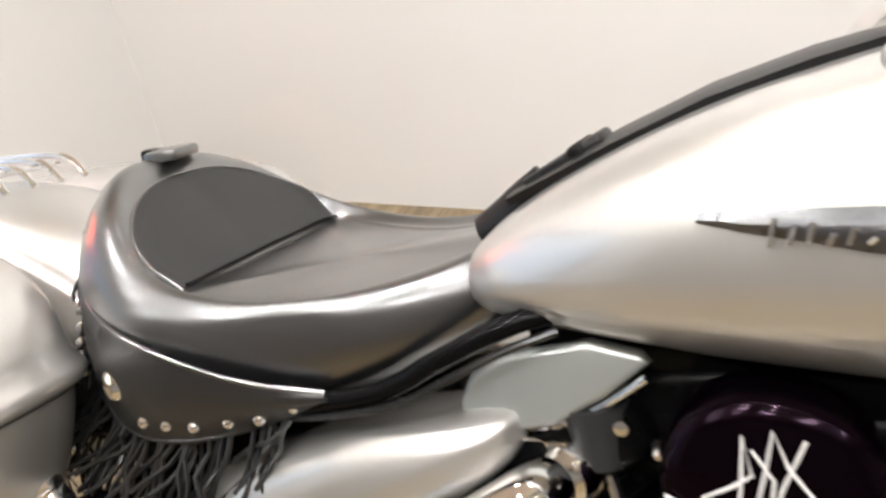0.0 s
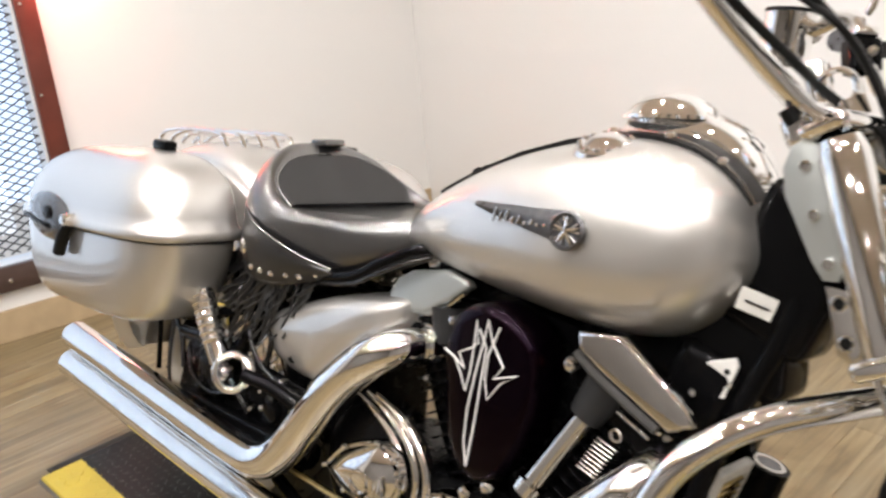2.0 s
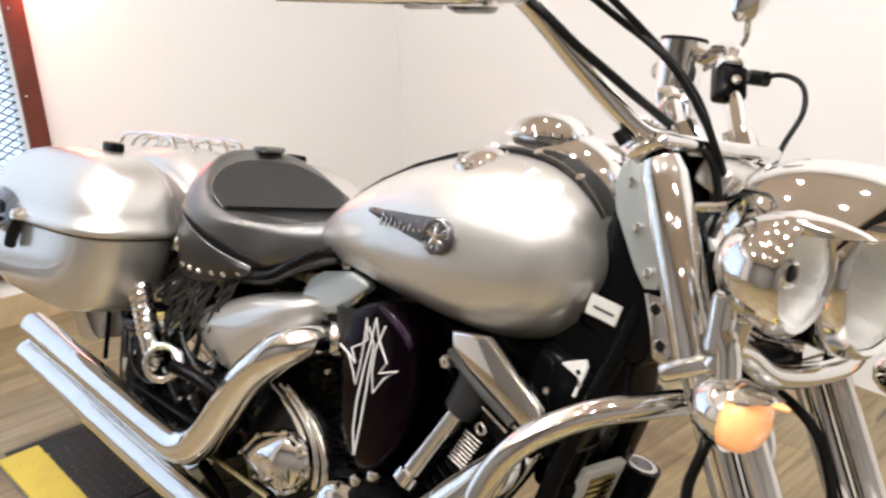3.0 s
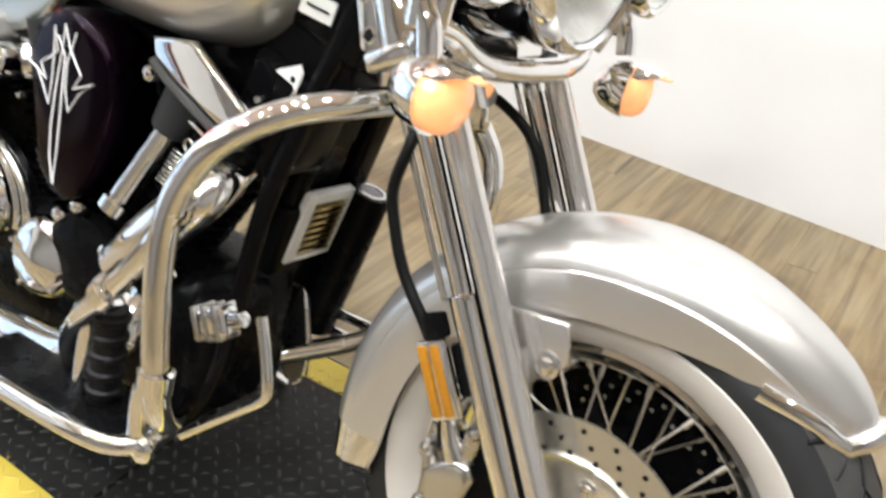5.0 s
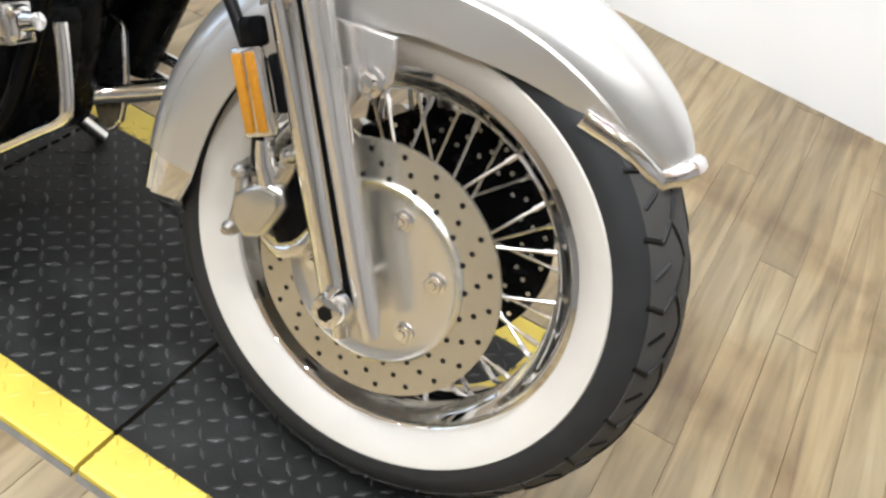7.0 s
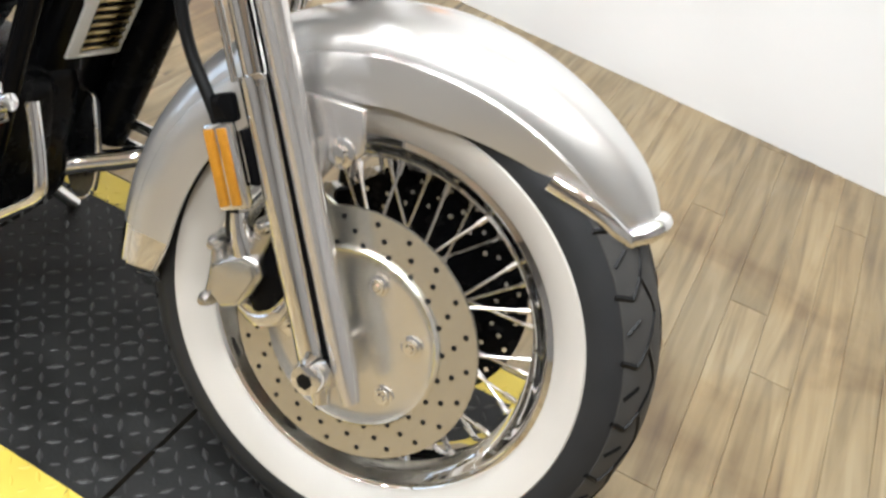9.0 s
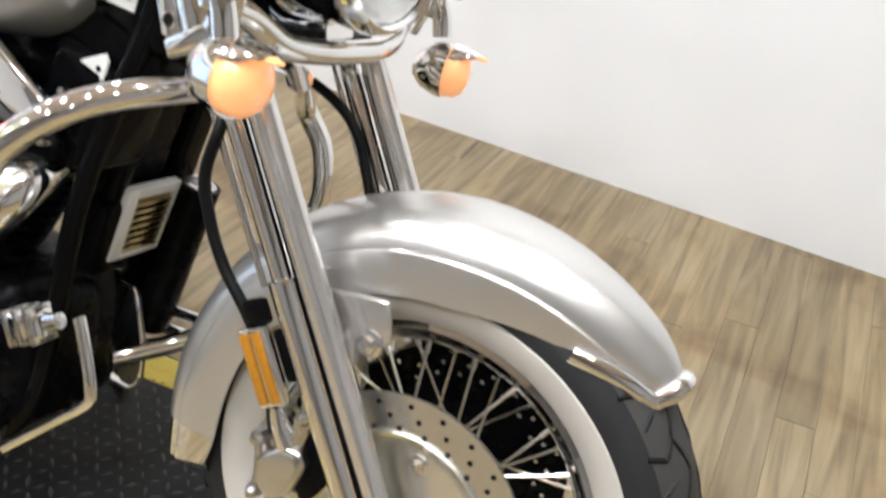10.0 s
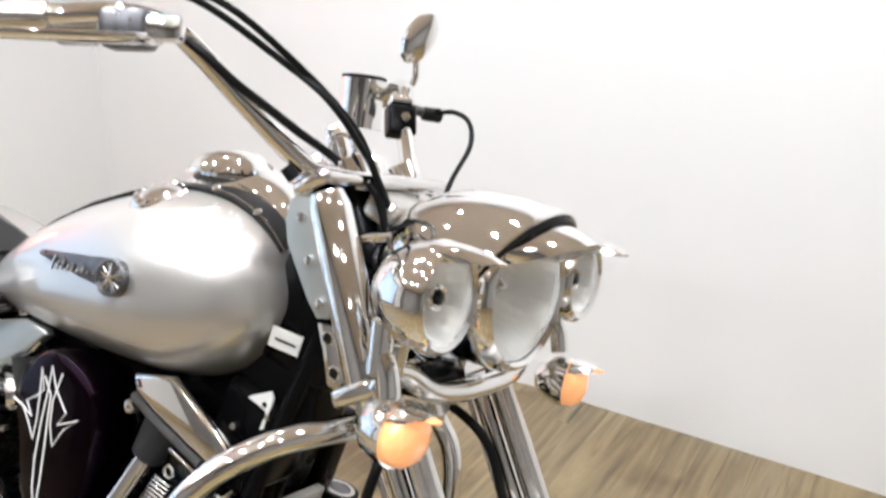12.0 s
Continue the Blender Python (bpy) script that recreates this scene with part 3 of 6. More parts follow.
for s in (-1, 1):
    low = part("lower_bracket", plate([(1.328, 0.862), (1.355, 0.862), (1.376, 0.80), (1.368, 0.785), (1.352, 0.790), (1.340, 0.83)], s * 0.130, s * 0.140, 0.002, 2), CHROME, bike, "pierced chrome bracket under the plate")
    for x, z in ((1.346, 0.846), (1.360, 0.806)):
        part("bracket_hole", turned([(0.0005, 0.0006), (0.006, 0.0006), (0.006, -0.003)], axis_at((x, s * 0.140, z), (0, s, 0)), 12), CABLE, low)
        part("bracket_eyelet", turned([(0.006, 0.0), (0.0075, 0.002), (0.009, 0.0)], axis_at((x, s * 0.140, z), (0, s, 0)), 14, cap=False), CHROME, low)
# amber side reflector on the fork
for s in (-1, 1):
    m = Matrix.Translation((1.532, s * 0.150, 0.475)) @ pose(0, 0, 0, 0, -27.7, 0)
    ref = part("side_reflector", box((0.036, 0.014, 0.090), m, 0.004), CHROME, bike, "chrome-framed amber side reflector")
    for dx in (-0.009, 0.007):
        part("amber_strip", box((0.011, 0.004, 0.080), m @ pose(dx, s * 0.008, 0), 0.0015), REFLECTOR, ref, "amber reflector strip")
    part("reflector_bracket", box((0.030, 0.012, 0.030), m @ pose(0.006, -s * 0.008, 0.058), 0.005), BLACK, ref)
    part("reflector_mount", box((0.014, 0.016, 0.060), m @ pose(0.022, -s * 0.016, 0.005), 0.004), BLACK, ref)
# calipers
for s in (-1, 1):
    y = s * 0.108
    cal = part("brake_caliper", plate([(1.527, 0.352), (1.543, 0.370), (1.566, 0.384), (1.582, 0.382), (1.590, 0.366), (1.584, 0.346), (1.574, 0.322), (1.552, 0.308), (1.534, 0.318)], s * 0.104, s * 0.140, 0.008, 3), DULL_CHROME, bike, "polished many-sided brake caliper")
    part("caliper_body", box((0.070, 0.040, 0.100), Matrix.Translation((1.590, s * 0.102, 0.362)) @ pose(0, 0, 0, 0, -25, 0), 0.012, 3), ENGINE, cal, "dark caliper body behind the cover")
    part("caliper_face", plate([(1.533, 0.351), (1.546, 0.366), (1.566, 0.377), (1.578, 0.376), (1.584, 0.364), (1.579, 0.347), (1.570, 0.327), (1.552, 0.315), (1.539, 0.323)], s * 0.139, s * 0.1435, 0.002, 2), DISC, cal, "brushed face of the caliper")
    for x, z in ((1.524, 0.376), (1.527, 0.306), (1.576, 0.420)):
        part("caliper_pin", turned([(0.0005, 0.030), (0.005, 0.029), (0.0075, 0.024), (0.0095, 0.020), (0.0095, 0.004), (0.012, 0.0)], axis_at((x, s * 0.112, z), (0, s, 0)), 14), DULL_CHROME, cal)
    part("caliper_arm", tube([(1.543, s * 0.13, 0.424), (1.550, s * 0.128, 0.400), (1.560, s * 0.124, 0.380)], [0.010, 0.012, 0.016], 12), CHROME, cal)
    part("caliper_arm", tube([(1.576, s * 0.122, 0.418), (1.572, s * 0.122, 0.396), (1.562, s * 0.12, 0.378)], [0.011, 0.012, 0.016], 12), DULL_CHROME, cal)
    part("caliper_bridge", tube([(1.524, s * 0.124, 0.374), (1.530, s * 0.124, 0.345), (1.528, s * 0.124, 0.308)], [0.008, 0.010, 0.008], 10), DULL_CHROME, cal)
    part("pad_shoe", tube([(1.560, s * 0.105, 0.306), (1.588, s * 0.112, 0.308), (1.610, s * 0.114, 0.326), (1.622, s * 0.114, 0.362)], [0.010, 0.015, 0.016, 0.011], 12, 5, flat=0.7), CHROME, cal, "curved chrome pad shoe")
    part("brake_hose", tube([(1.36, 0.06, 0.76), (1.42, 0.09, 0.73), (1.464, 0.10, 0.692), (1.494, 0.10, 0.629), (1.51, 0.105, 0.56), (1.53, 0.12, 0.45), (1.535, 0.125, 0.39)] if s > 0 else [(1.40, s * 0.06, 0.79), (1.432, s * 0.13, 0.72), (1.424, s * 0.14, 0.66), (1.434, s * 0.14, 0.617), (1.457, s * 0.14, 0.569), (1.504, s * 0.14, 0.51), (1.53, s * 0.135, 0.45), (1.538, s * 0.125, 0.39)], 0.0068, 10), CABLE, bike, "black brake hose")

# -- fuel tank --
STATIONS = [(0.592, 0.040, 0.800, 0.782), (0.600, 0.062, 0.818, 0.770), (0.625, 0.085, 0.845, 0.759), (0.66, 0.103, 0.872, 0.752), (0.71, 0.120, 0.902, 0.745), (0.77, 0.137, 0.932, 0.738), (0.84, 0.152, 0.960, 0.730), (0.92, 0.164, 0.983, 0.724), (0.985, 0.171, 0.996, 0.721),
            (1.048, 0.172, 1.001, 0.722), (1.10, 0.164, 0.996, 0.731), (1.14, 0.149, 0.981, 0.748), (1.172, 0.127, 0.957, 0.774), (1.197, 0.096, 0.926, 0.805), (1.212, 0.062, 0.892, 0.835), (1.22, 0.025, 0.870, 0.858)]


def tank_section(x):
    return smooth_at(x, STATIONS)


def tank_point(x, a):
    """On the tank at x, at angle a from the right-hand side over the top."""
    w, top, bot = tank_section(x)
    mid = bot + 0.46 * (top - bot)
    c, s = math.cos(a), math.sin(a)
    e = 0.86
    y = -w * math.copysign(abs(c) ** e, c)
    z = mid + (top - mid if s > 0 else mid - bot) * math.copysign(abs(s) ** e, s)
    z -= 0.008 * math.exp(-((y / 0.036) ** 2)) * (s > 0) * min(1, w / 0.12)
    return Vector((x, y, z))


xs = spline([(s[0], s[1], s[2]) for s in STATIONS], 4)
tank = part("fuel_tank", loft([[tank_point(p.x, a) for a in np.linspace(0, 2 * math.pi, 56, endpoint=False)] for p in xs]), SILVER, bike, "large teardrop fuel tank in silver metallic paint", 70)
tank.modifiers.new("smooth", "SUBSURF").render_levels = 1


def strap_row(x, y0, half, lift):
    w, top, bot = tank_section(x)
    row = []
    for y in np.linspace(y0 - half, y0 + half, 9):
        q = min(1.0, abs(y) / max(w, 0.03))
        row.append((x, float(y), bot + 0.46 * (top - bot) + 0.54 * (top - bot) * math.sqrt(max(0.0, 1 - q ** 2.33)) ** 0.86 + lift))
    return row


strap_rows = [strap_row(x, y, h, l) for x, y, h, l in ((0.64, -0.008, 0.030, 0.014), (0.68, -0.01, 0.038, 0.008), (0.74, -0.012, 0.044, 0.006), (0.82, -0.012, 0.046, 0.006), (0.90, -0.012, 0.045, 0.006), (0.97, -0.015, 0.036, 0.006), (1.03, -0.035, 0.030, 0.006), (1.075, -0.045, 0.026, 0.006), (1.115, -0.046, 0.024, 0.006), (1.15, -0.044, 0.022, 0.006), (1.175, -0.04, 0.021, 0.006), (1.195, -0.035, 0.02, 0.006))]
strap = part("tank_strap", thicken(sheet(strap_rows), 0.008), STRAP, tank, "studded black leather strap over the tank")
for k in (0, 8):
    bm = bmesh.new()
    line = spline([Vector(r[k]) + Vector((0, 0.004 if k == 0 else -0.004, 0.0035)) for r in strap_rows[5:]], 7)
    for q in line:
        ball(Matrix.Translation(q), 0.0021, bm, 6, 4)
    tagged(part("strap_beading", bm, CHROME, strap, "fine chrome beading along the strap"), kind="stuff")
for k in (5, 7, 9):
    part("strap_stud", turned([(0.0005, 0.003), (0.005, 0.0022), (0.007, 0.0)], axis_at(Vector(strap_rows[k][1]) + Vector((0, 0, 0.003)), (0.1, -0.6, 0.8)), 12), CHROME, strap)
fold = part("strap_fold", box((0.085, 0.05, 0.015), Matrix.Translation((0.692, 0, 0.897)) @ pose(0, 0, 0, 0, -30, 0), 0.005), STRAP, strap, "folded leather end of the strap")
part("fold_loop", box((0.016, 0.056, 0.018), Matrix.Translation((0.706, 0, 0.906)) @ pose(0, 0, 0, 0, -30, 0), 0.004), CABLE, fold)
part("strap_tail", tube([(0.668, -0.008, 0.882), (0.645, -0.008, 0.864), (0.622, -0.006, 0.846), (0.600, -0.004, 0.832)], [0.016, 0.017, 0.016, 0.014], 12, 4, flat=0.45), STRAP, strap, "end of the strap tucked under the saddle")


def filler_cap(y, s, name, label):
    n = Vector((0, -0.36 * s, 1)).normalized()
    m = axis_at((0.99, y, 0.968), n)
    cap = part(name, turned([(0.0005, 0.026), (0.018, 0.025), (0.026, 0.021), (0.034, 0.018), (0.044, 0.014), (0.047, 0.008), (0.047, -0.012)], m, 40), CHROME, tank, label)
    for i in range(14):
        a = 2 * math.pi * i / 14
        part("cap_bead", ball(m @ pose(0.036 * math.cos(a), 0.036 * math.sin(a), 0.017), 0.0052, None, 10, 6), CHROME, cap)
    return cap


filler_cap(-0.077, 1, "fuel_cap", "ornate beaded chrome fuel cap")
CONSOLE = [(0.925, 0.012, 0.990), (0.94, 0.040, 1.008), (0.965, 0.055, 1.026), (1.0, 0.064, 1.038), (1.045, 0.067, 1.040), (1.085, 0.064, 1.033), (1.12, 0.058, 1.019), (1.15, 0.050, 0.997), (1.178, 0.038, 0.957), (1.192, 0.022, 0.92)]
rings = []
for i in range(37):
    x = 0.925 + (1.192 - 0.925) * i / 36
    w, top = smooth_at(x, CONSOLE)
    rings.append([(x, 0.048 + 1.4 * w * math.copysign(abs(math.cos(t)) ** 0.8, math.cos(t)), top - 0.085 + 0.085 * math.sin(t) ** 0.8) for t in np.linspace(0, math.pi, 21)] )
console = part("dash_console", loft(rings), CHROME, tank, "chrome instrument console along the tank", 70)
part("console_trim", tube([(x, 0.048 - 1.4 * smooth_at(x, CONSOLE)[0] - 0.002, smooth_at(x, CONSOLE)[1] - 0.062) for x in np.linspace(0.94, 1.187, 12)], 0.006, 8, 3), CHROME, console)
gm0 = axis_at((1.020, 0.026, 1.043), (-0.06, 0, 1))
part("gauge_hood", turned([(0.0005, 0.016), (0.02, 0.0145), (0.042, 0.008), (0.058, -0.004), (0.066, -0.016), (0.070, -0.017), (0.071, -0.022)], gm0, 40), CHROME, console, "smooth chrome speedometer hood")


# tank badge: a winged plate with a round star
def on_tank(x, z, out):
    best = min((tank_point(x, a) for a in np.linspace(-0.6, 1.3, 240)), key=lambda q: abs(q.z - z))
    return best + Vector((0, -out, 0))


BX, BZ = 1.012, 0.868
rows = []
for i in range(13):
    t = i / 12
    x = 0.822 + (BX - 0.822) * t
    h = 0.004 + 0.020 * t
    rows.append([on_tank(x, 0.876 - 0.006 * t + h * k, 0.003 + 0.004 * (1 - abs(k))) for k in (1.0, 0.5, 0.0, -0.5, -0.9)])
badge = part("tank_badge", thicken(sheet(rows), 0.005), PEWTER, tank, "winged pewter tank badge with a round emblem")
ec = on_tank(BX, BZ, 0.004)
en = Vector((0.08, -1, 0.10)).normalized()
em = axis_at(ec, en)
part("emblem_disc", turned([(0.0005, 0.004), (0.020, 0.004), (0.0232, 0.009), (0.0255, 0.007), (0.0255, -0.006)], em, 36), PEWTER, badge, "round dark emblem")
bm = bmesh.new()
for i in range(5):
    a = radians(90 + 72 * i)
    tube([em @ Vector((0, 0, 0.008)), em @ Vector((0.020 * math.cos(a), 0.020 * math.sin(a), 0.007))], [0.0035, 0.0008], 6, bm=bm, smoothed=False)
for i in range(10):
    a = radians(36 * i)
    part("emblem_spoke", tube([em @ Vector((0.008 * math.cos(a), 0.008 * math.sin(a), 0.005)), em @ Vector((0.020 * math.cos(a), 0.020 * math.sin(a), 0.005))], 0.0015, 5, smoothed=False), DULL_CHROME, badge)
part("emblem_star", bm, CHROME, badge, "five-pointed chrome star")
for i in range(9):
    x = 0.872 + 0.0125 * i
    a, b = on_tank(x, 0.860 + 0.001 * i, 0.008), on_tank(x + 0.004, 0.880 - 0.001 * i - 0.005 * (i % 2), 0.008)
    part("script_bar", tube([a, b], 0.0022, 6, smoothed=False), DULL_CHROME, badge, "raised bar of script that cannot be read")

# -- seat --
SY = 0.06  # the saddle's middle
CREST = [(0.165, 0, 0.905), (0.18, 0.07, 0.90), (0.21, 0.13, 0.876), (0.255, 0.170, 0.838), (0.315, 0.193, 0.804), (0.40, 0.190, 0.787), (0.48, 0.168, 0.788), (0.56, 0.135, 0.803), (0.62, 0.10, 0.822), (0.65, 0.06, 0.835), (0.66, 0, 0.837)]
INNER = [(0.303, 0, 0.787), (0.303, 0.06, 0.787), (0.303, 0.12, 0.788), (0.308, 0.160, 0.79), (0.335, 0.168, 0.786), (0.40, 0.158, 0.780), (0.48, 0.135, 0.782), (0.55, 0.105, 0.796), (0.61, 0.075, 0.813), (0.635, 0.04, 0.828), (0.645, 0, 0.83)]
HEM = [(0.115, 0, 0.775), (0.135, 0.08, 0.77), (0.172, 0.15, 0.755), (0.222, 0.202, 0.738), (0.28, 0.226, 0.722), (0.38, 0.206, 0.703), (0.47, 0.176, 0.699), (0.56, 0.146, 0.716), (0.63, 0.108, 0.748), (0.67, 0.06, 0.785), (0.678, 0, 0.79)]


def seat_ring(half):
    """The whole loop, from the tail along the right side to the nose and back along the left."""
    right = spline([(x, -y, z) for x, y, z in half], 4)
    left = [Vector((q.x, -0.92 * q.y, q.z)) for q in right[-2:0:-1]]
    return [q + Vector((0, SY, 0)) for q in right + left]


crest, inner, hem_line = seat_ring(CREST), seat_ring(INNER), seat_ring(HEM)


def between(a, b, t, out=0.0, up=0.0):
    res = []
    for p, q in zip(a, b):
        d = Vector((q.x - p.x, q.y - p.y, 0))
        d = d.normalized() if d.length > 1e-6 else d
        res.append(p.lerp(q, t) + d * out + Vector((0, 0, up)))
    return res


middle = Vector((0.42, SY, 0.782))
seat_rings = [hem_line, between(crest, hem_line, 0.84, 0.014, 0.0), between(crest, hem_line, 0.6, 0.023, 0.004), between(crest, hem_line, 0.36, 0.022, 0.014), between(crest, hem_line, 0.15, 0.014, 0.014), between(crest, inner, 0.0, 0.0, 0.004), between(crest, inner, 0.16, 0.0, 0.006), between(crest, inner, 0.35, 0, 0.004), between(crest, inner, 0.7),
              between(crest, inner, 0.93, 0.0, 0.003), between(crest, inner, 1.0), [middle.lerp(q, 0.93) for q in inner], [middle.lerp(q, 0.6) for q in inner], [middle.lerp(q, 0.2) for q in inner]]
under = [q + Vector((0.0, 0, -0.02)) for q in [Vector((0.4, SY, 0.73)).lerp(q, 0.9) for q in hem_line]]
seat = part("seat", loft([under, *seat_rings]), LEATHER, bike, "black leather solo saddle with a studded skirt", 80)
seat.modifiers.new("smooth", "SUBSURF").render_levels = 1
# insert on the face of the raised back: a half-round panel
rows = []
for t in np.linspace(0.04, 0.97, 12):
    row = between(inner, crest, float(t) * 0.82)
    n = len(row)
    picked = [row[(k) % n] for k in range(-13, 14)]
    rows.append([q + Vector((0.0034, 0, 0.0036)) for q in picked])
insert = part("seat_insert", thicken(sheet(rows), 0.003), INSERT, seat, "matt dark grey leather panel in the saddle's back", 80)
rim_line = [rows[0][0], *[r[0] for r in rows[2:-1:3]], *rows[-1][0::3], *[r[-1] for r in rows[-3:1:-3]], rows[0][-1]]
part("insert_piping", tube(rim_line, 0.0016, 6, 4), LEATHER, insert)
part("seat_seam", tube([q + Vector((0.004, 0, 0.001)) for q in rows[0][::4]], 0.0020, 6, 3), CABLE, insert)
part("backrest_strap", box((0.045, 0.06, 0.014), Matrix.Translation((0.176, SY + 0.02, 0.906)) @ pose(0, 0, 0, 0, -6, 8), 0.005), LEATHER, seat, "small black leather tab on the seat's crest")
for s in (-1, 1):
    # skirt: a hanging leather flap from the tail to the middle of the seat
    top = [(0.146, 0.092, 0.835), (0.166, 0.132, 0.815), (0.203, 0.178, 0.797), (0.25, 0.213, 0.780), (0.305, 0.230, 0.763), (0.36, 0.229, 0.744), (0.42, 0.214, 0.723), (0.478, 0.184, 0.706)]
    low = [(0.138, 0.100, 0.765), (0.162, 0.140, 0.722), (0.192, 0.172, 0.692), (0.236, 0.200, 0.664), (0.282, 0.212, 0.651), (0.34, 0.206, 0.651), (0.41, 0.192, 0.668), (0.482, 0.176, 0.694)]
    ta = [Vector((x, SY + s * y, z)) for x, y, z in spline(top, 3)]
    tb = [Vector((x, SY + s * y, z)) for x, y, z in spline(low, 3)]
    rows = [[a.lerp(b, float(t)) + Vector((0, s * (0.006 + 0.010 * math.sin(math.pi * t)), 0)) for t in np.linspace(0, 1, 6)] for a, b in zip(ta, tb)]
    skirt = part("seat_skirt", thicken(sheet(rows), 0.005), SKIRT, seat, "black leather skirt edged with chrome studs", 80)
    hem = [r[-1] for r in rows]
    part("hem_stitching", tube([q + Vector((0, s * 0.003, 0.005)) for q in hem[::2]], 0.0010, 6, 3), PEWTER, skirt)
    part("skirt_piping", tube([r[0] for r in rows[::3]], 0.0026, 8, 4), LEATHER, skirt)
    for x in (0.292, 0.318, 0.348, 0.383, 0.415, 0.446):
        near = min(rows, key=lambda r: abs(r[5].x - x))
        q = near[5].lerp(near[0], 0.26)
        part("stud", ball(Matrix.Translation(Vector((x, q.y + s * 0.006, q.z))), 0.0068, seg=12, rings=6), CHROME, skirt)
    for i in np.linspace(0.4, 6.0, 6):
        a = int(i)
        q = rows[a][5].lerp(rows[a + 1][5], float(i) - a).lerp(rows[a][0], 0.15)
        part("stud", ball(Matrix.Translation(q + Vector((-0.008, s * 0.010, 0))), 0.0062, seg=12, rings=6), CHROME, skirt)
    # fringe: leather strings hanging from the hem, blown back
    bm = bmesh.new()
    rnd = random.Random(4)
    for i in range(70):
        q = hem[4 + int(rnd.random() * (len(hem) - 6))] + Vector((rnd.uniform(-0.01, 0.01), -s * 0.012, 0.004))
        long = rnd.uniform(0.05, 0.13)
        bend = rnd.uniform(-0.09, -0.01)
        pts = [q]
        for k in range(1, 5):
            pts.append(q + Vector((bend * (k / 4) ** 1.5 + rnd.uniform(-0.006, 0.006), s * (0.022 * k / 4 + rnd.uniform(-0.006, 0.006)), -long * k / 4)))
        tube(pts, 0.0027, 5, 2, bm=bm)
    tagged(part("fringe", bm, SKIRT, skirt, "black leather fringe strings"), kind="stuff")
    bm = bmesh.new()
    for i in range(12):
        q = hem[rnd.randint(0, 3)] + Vector((0, -s * 0.004, rnd.uniform(0, 0.08)))
        pts = [q + Vector((-rnd.uniform(0.01, 0.05) * k / 4, s * rnd.uniform(0.0, 0.03) * k / 4, -rnd.uniform(0.09, 0.12) * k / 4)) for k in range(5)]
        tube(pts, 0.0026, 5, 2, bm=bm)
    tagged(part("fringe", bm, SKIRT, skirt, "black leather fringe at the saddle's tail"), kind="stuff")
    part("concho", turned([(0.0005, 0.012), (0.012, 0.010), (0.018, 0.004), (0.019, 0.0)], axis_at((0.258, SY + s * 0.222, 0.712), (-0.4, s, 0.1)), 20), CHROME, skirt, "chrome concho")

# -- side cover --
for s in (-1, 1):
    out = spline([(0.266, 0, 0.552), (0.305, 0, 0.590), (0.38, 0, 0.622), (0.48, 0, 0.658), (0.56, 0, 0.677), (0.645, 0, 0.689), (0.660, 0, 0.672), (0.650, 0, 0.64), (0.60, 0, 0.60), (0.545, 0, 0.555), (0.492, 0, 0.506), (0.455, 0, 0.488), (0.39, 0, 0.488), (0.315, 0, 0.507), (0.266, 0, 0.552)], 4)[:-1]
    c = Vector((0.47, 0, 0.590))
    rings = []
    for k, y in ((1.0, 0.05), (1.0, 0.095), (0.965, 0.118), (0.87, 0.134), (0.68, 0.144), (0.4, 0.149), (0.1, 0.151)):
        rings.append([(c.x + (q.x - c.x) * k, s * y, c.z + (q.z - c.z) * k) for q in out])
    part("side_cover", loft(rings), SILVER, bike, "rounded silver side cover", 70)

# -- hard saddlebags --
# levels of the bag: height, rear end, front end, outer side, inner side
BAG = [(0.514, -0.26, 0.002, 0.262, 0.15), (0.517, -0.33, 0.057, 0.292, 0.125), (0.526, -0.378, 0.1, 0.312, 0.11), (0.55, -0.412, 0.138, 0.326, 0.102), (0.6, -0.437, 0.174, 0.337, 0.1), (0.66, -0.447, 0.198, 0.341, 0.1), (0.691, -0.449, 0.206, 0.342, 0.1),
       (0.73, -0.447, 0.208, 0.342, 0.1), (0.765, -0.436, 0.198, 0.337, 0.101), (0.798, -0.413, 0.177, 0.324, 0.105), (0.826, -0.376, 0.142, 0.303, 0.113), (0.848, -0.318, 0.088, 0.274, 0.128), (0.859, -0.245, 0.028, 0.246, 0.15), (0.863, -0.16, -0.048, 0.22, 0.18)]
SEAM = 0.697


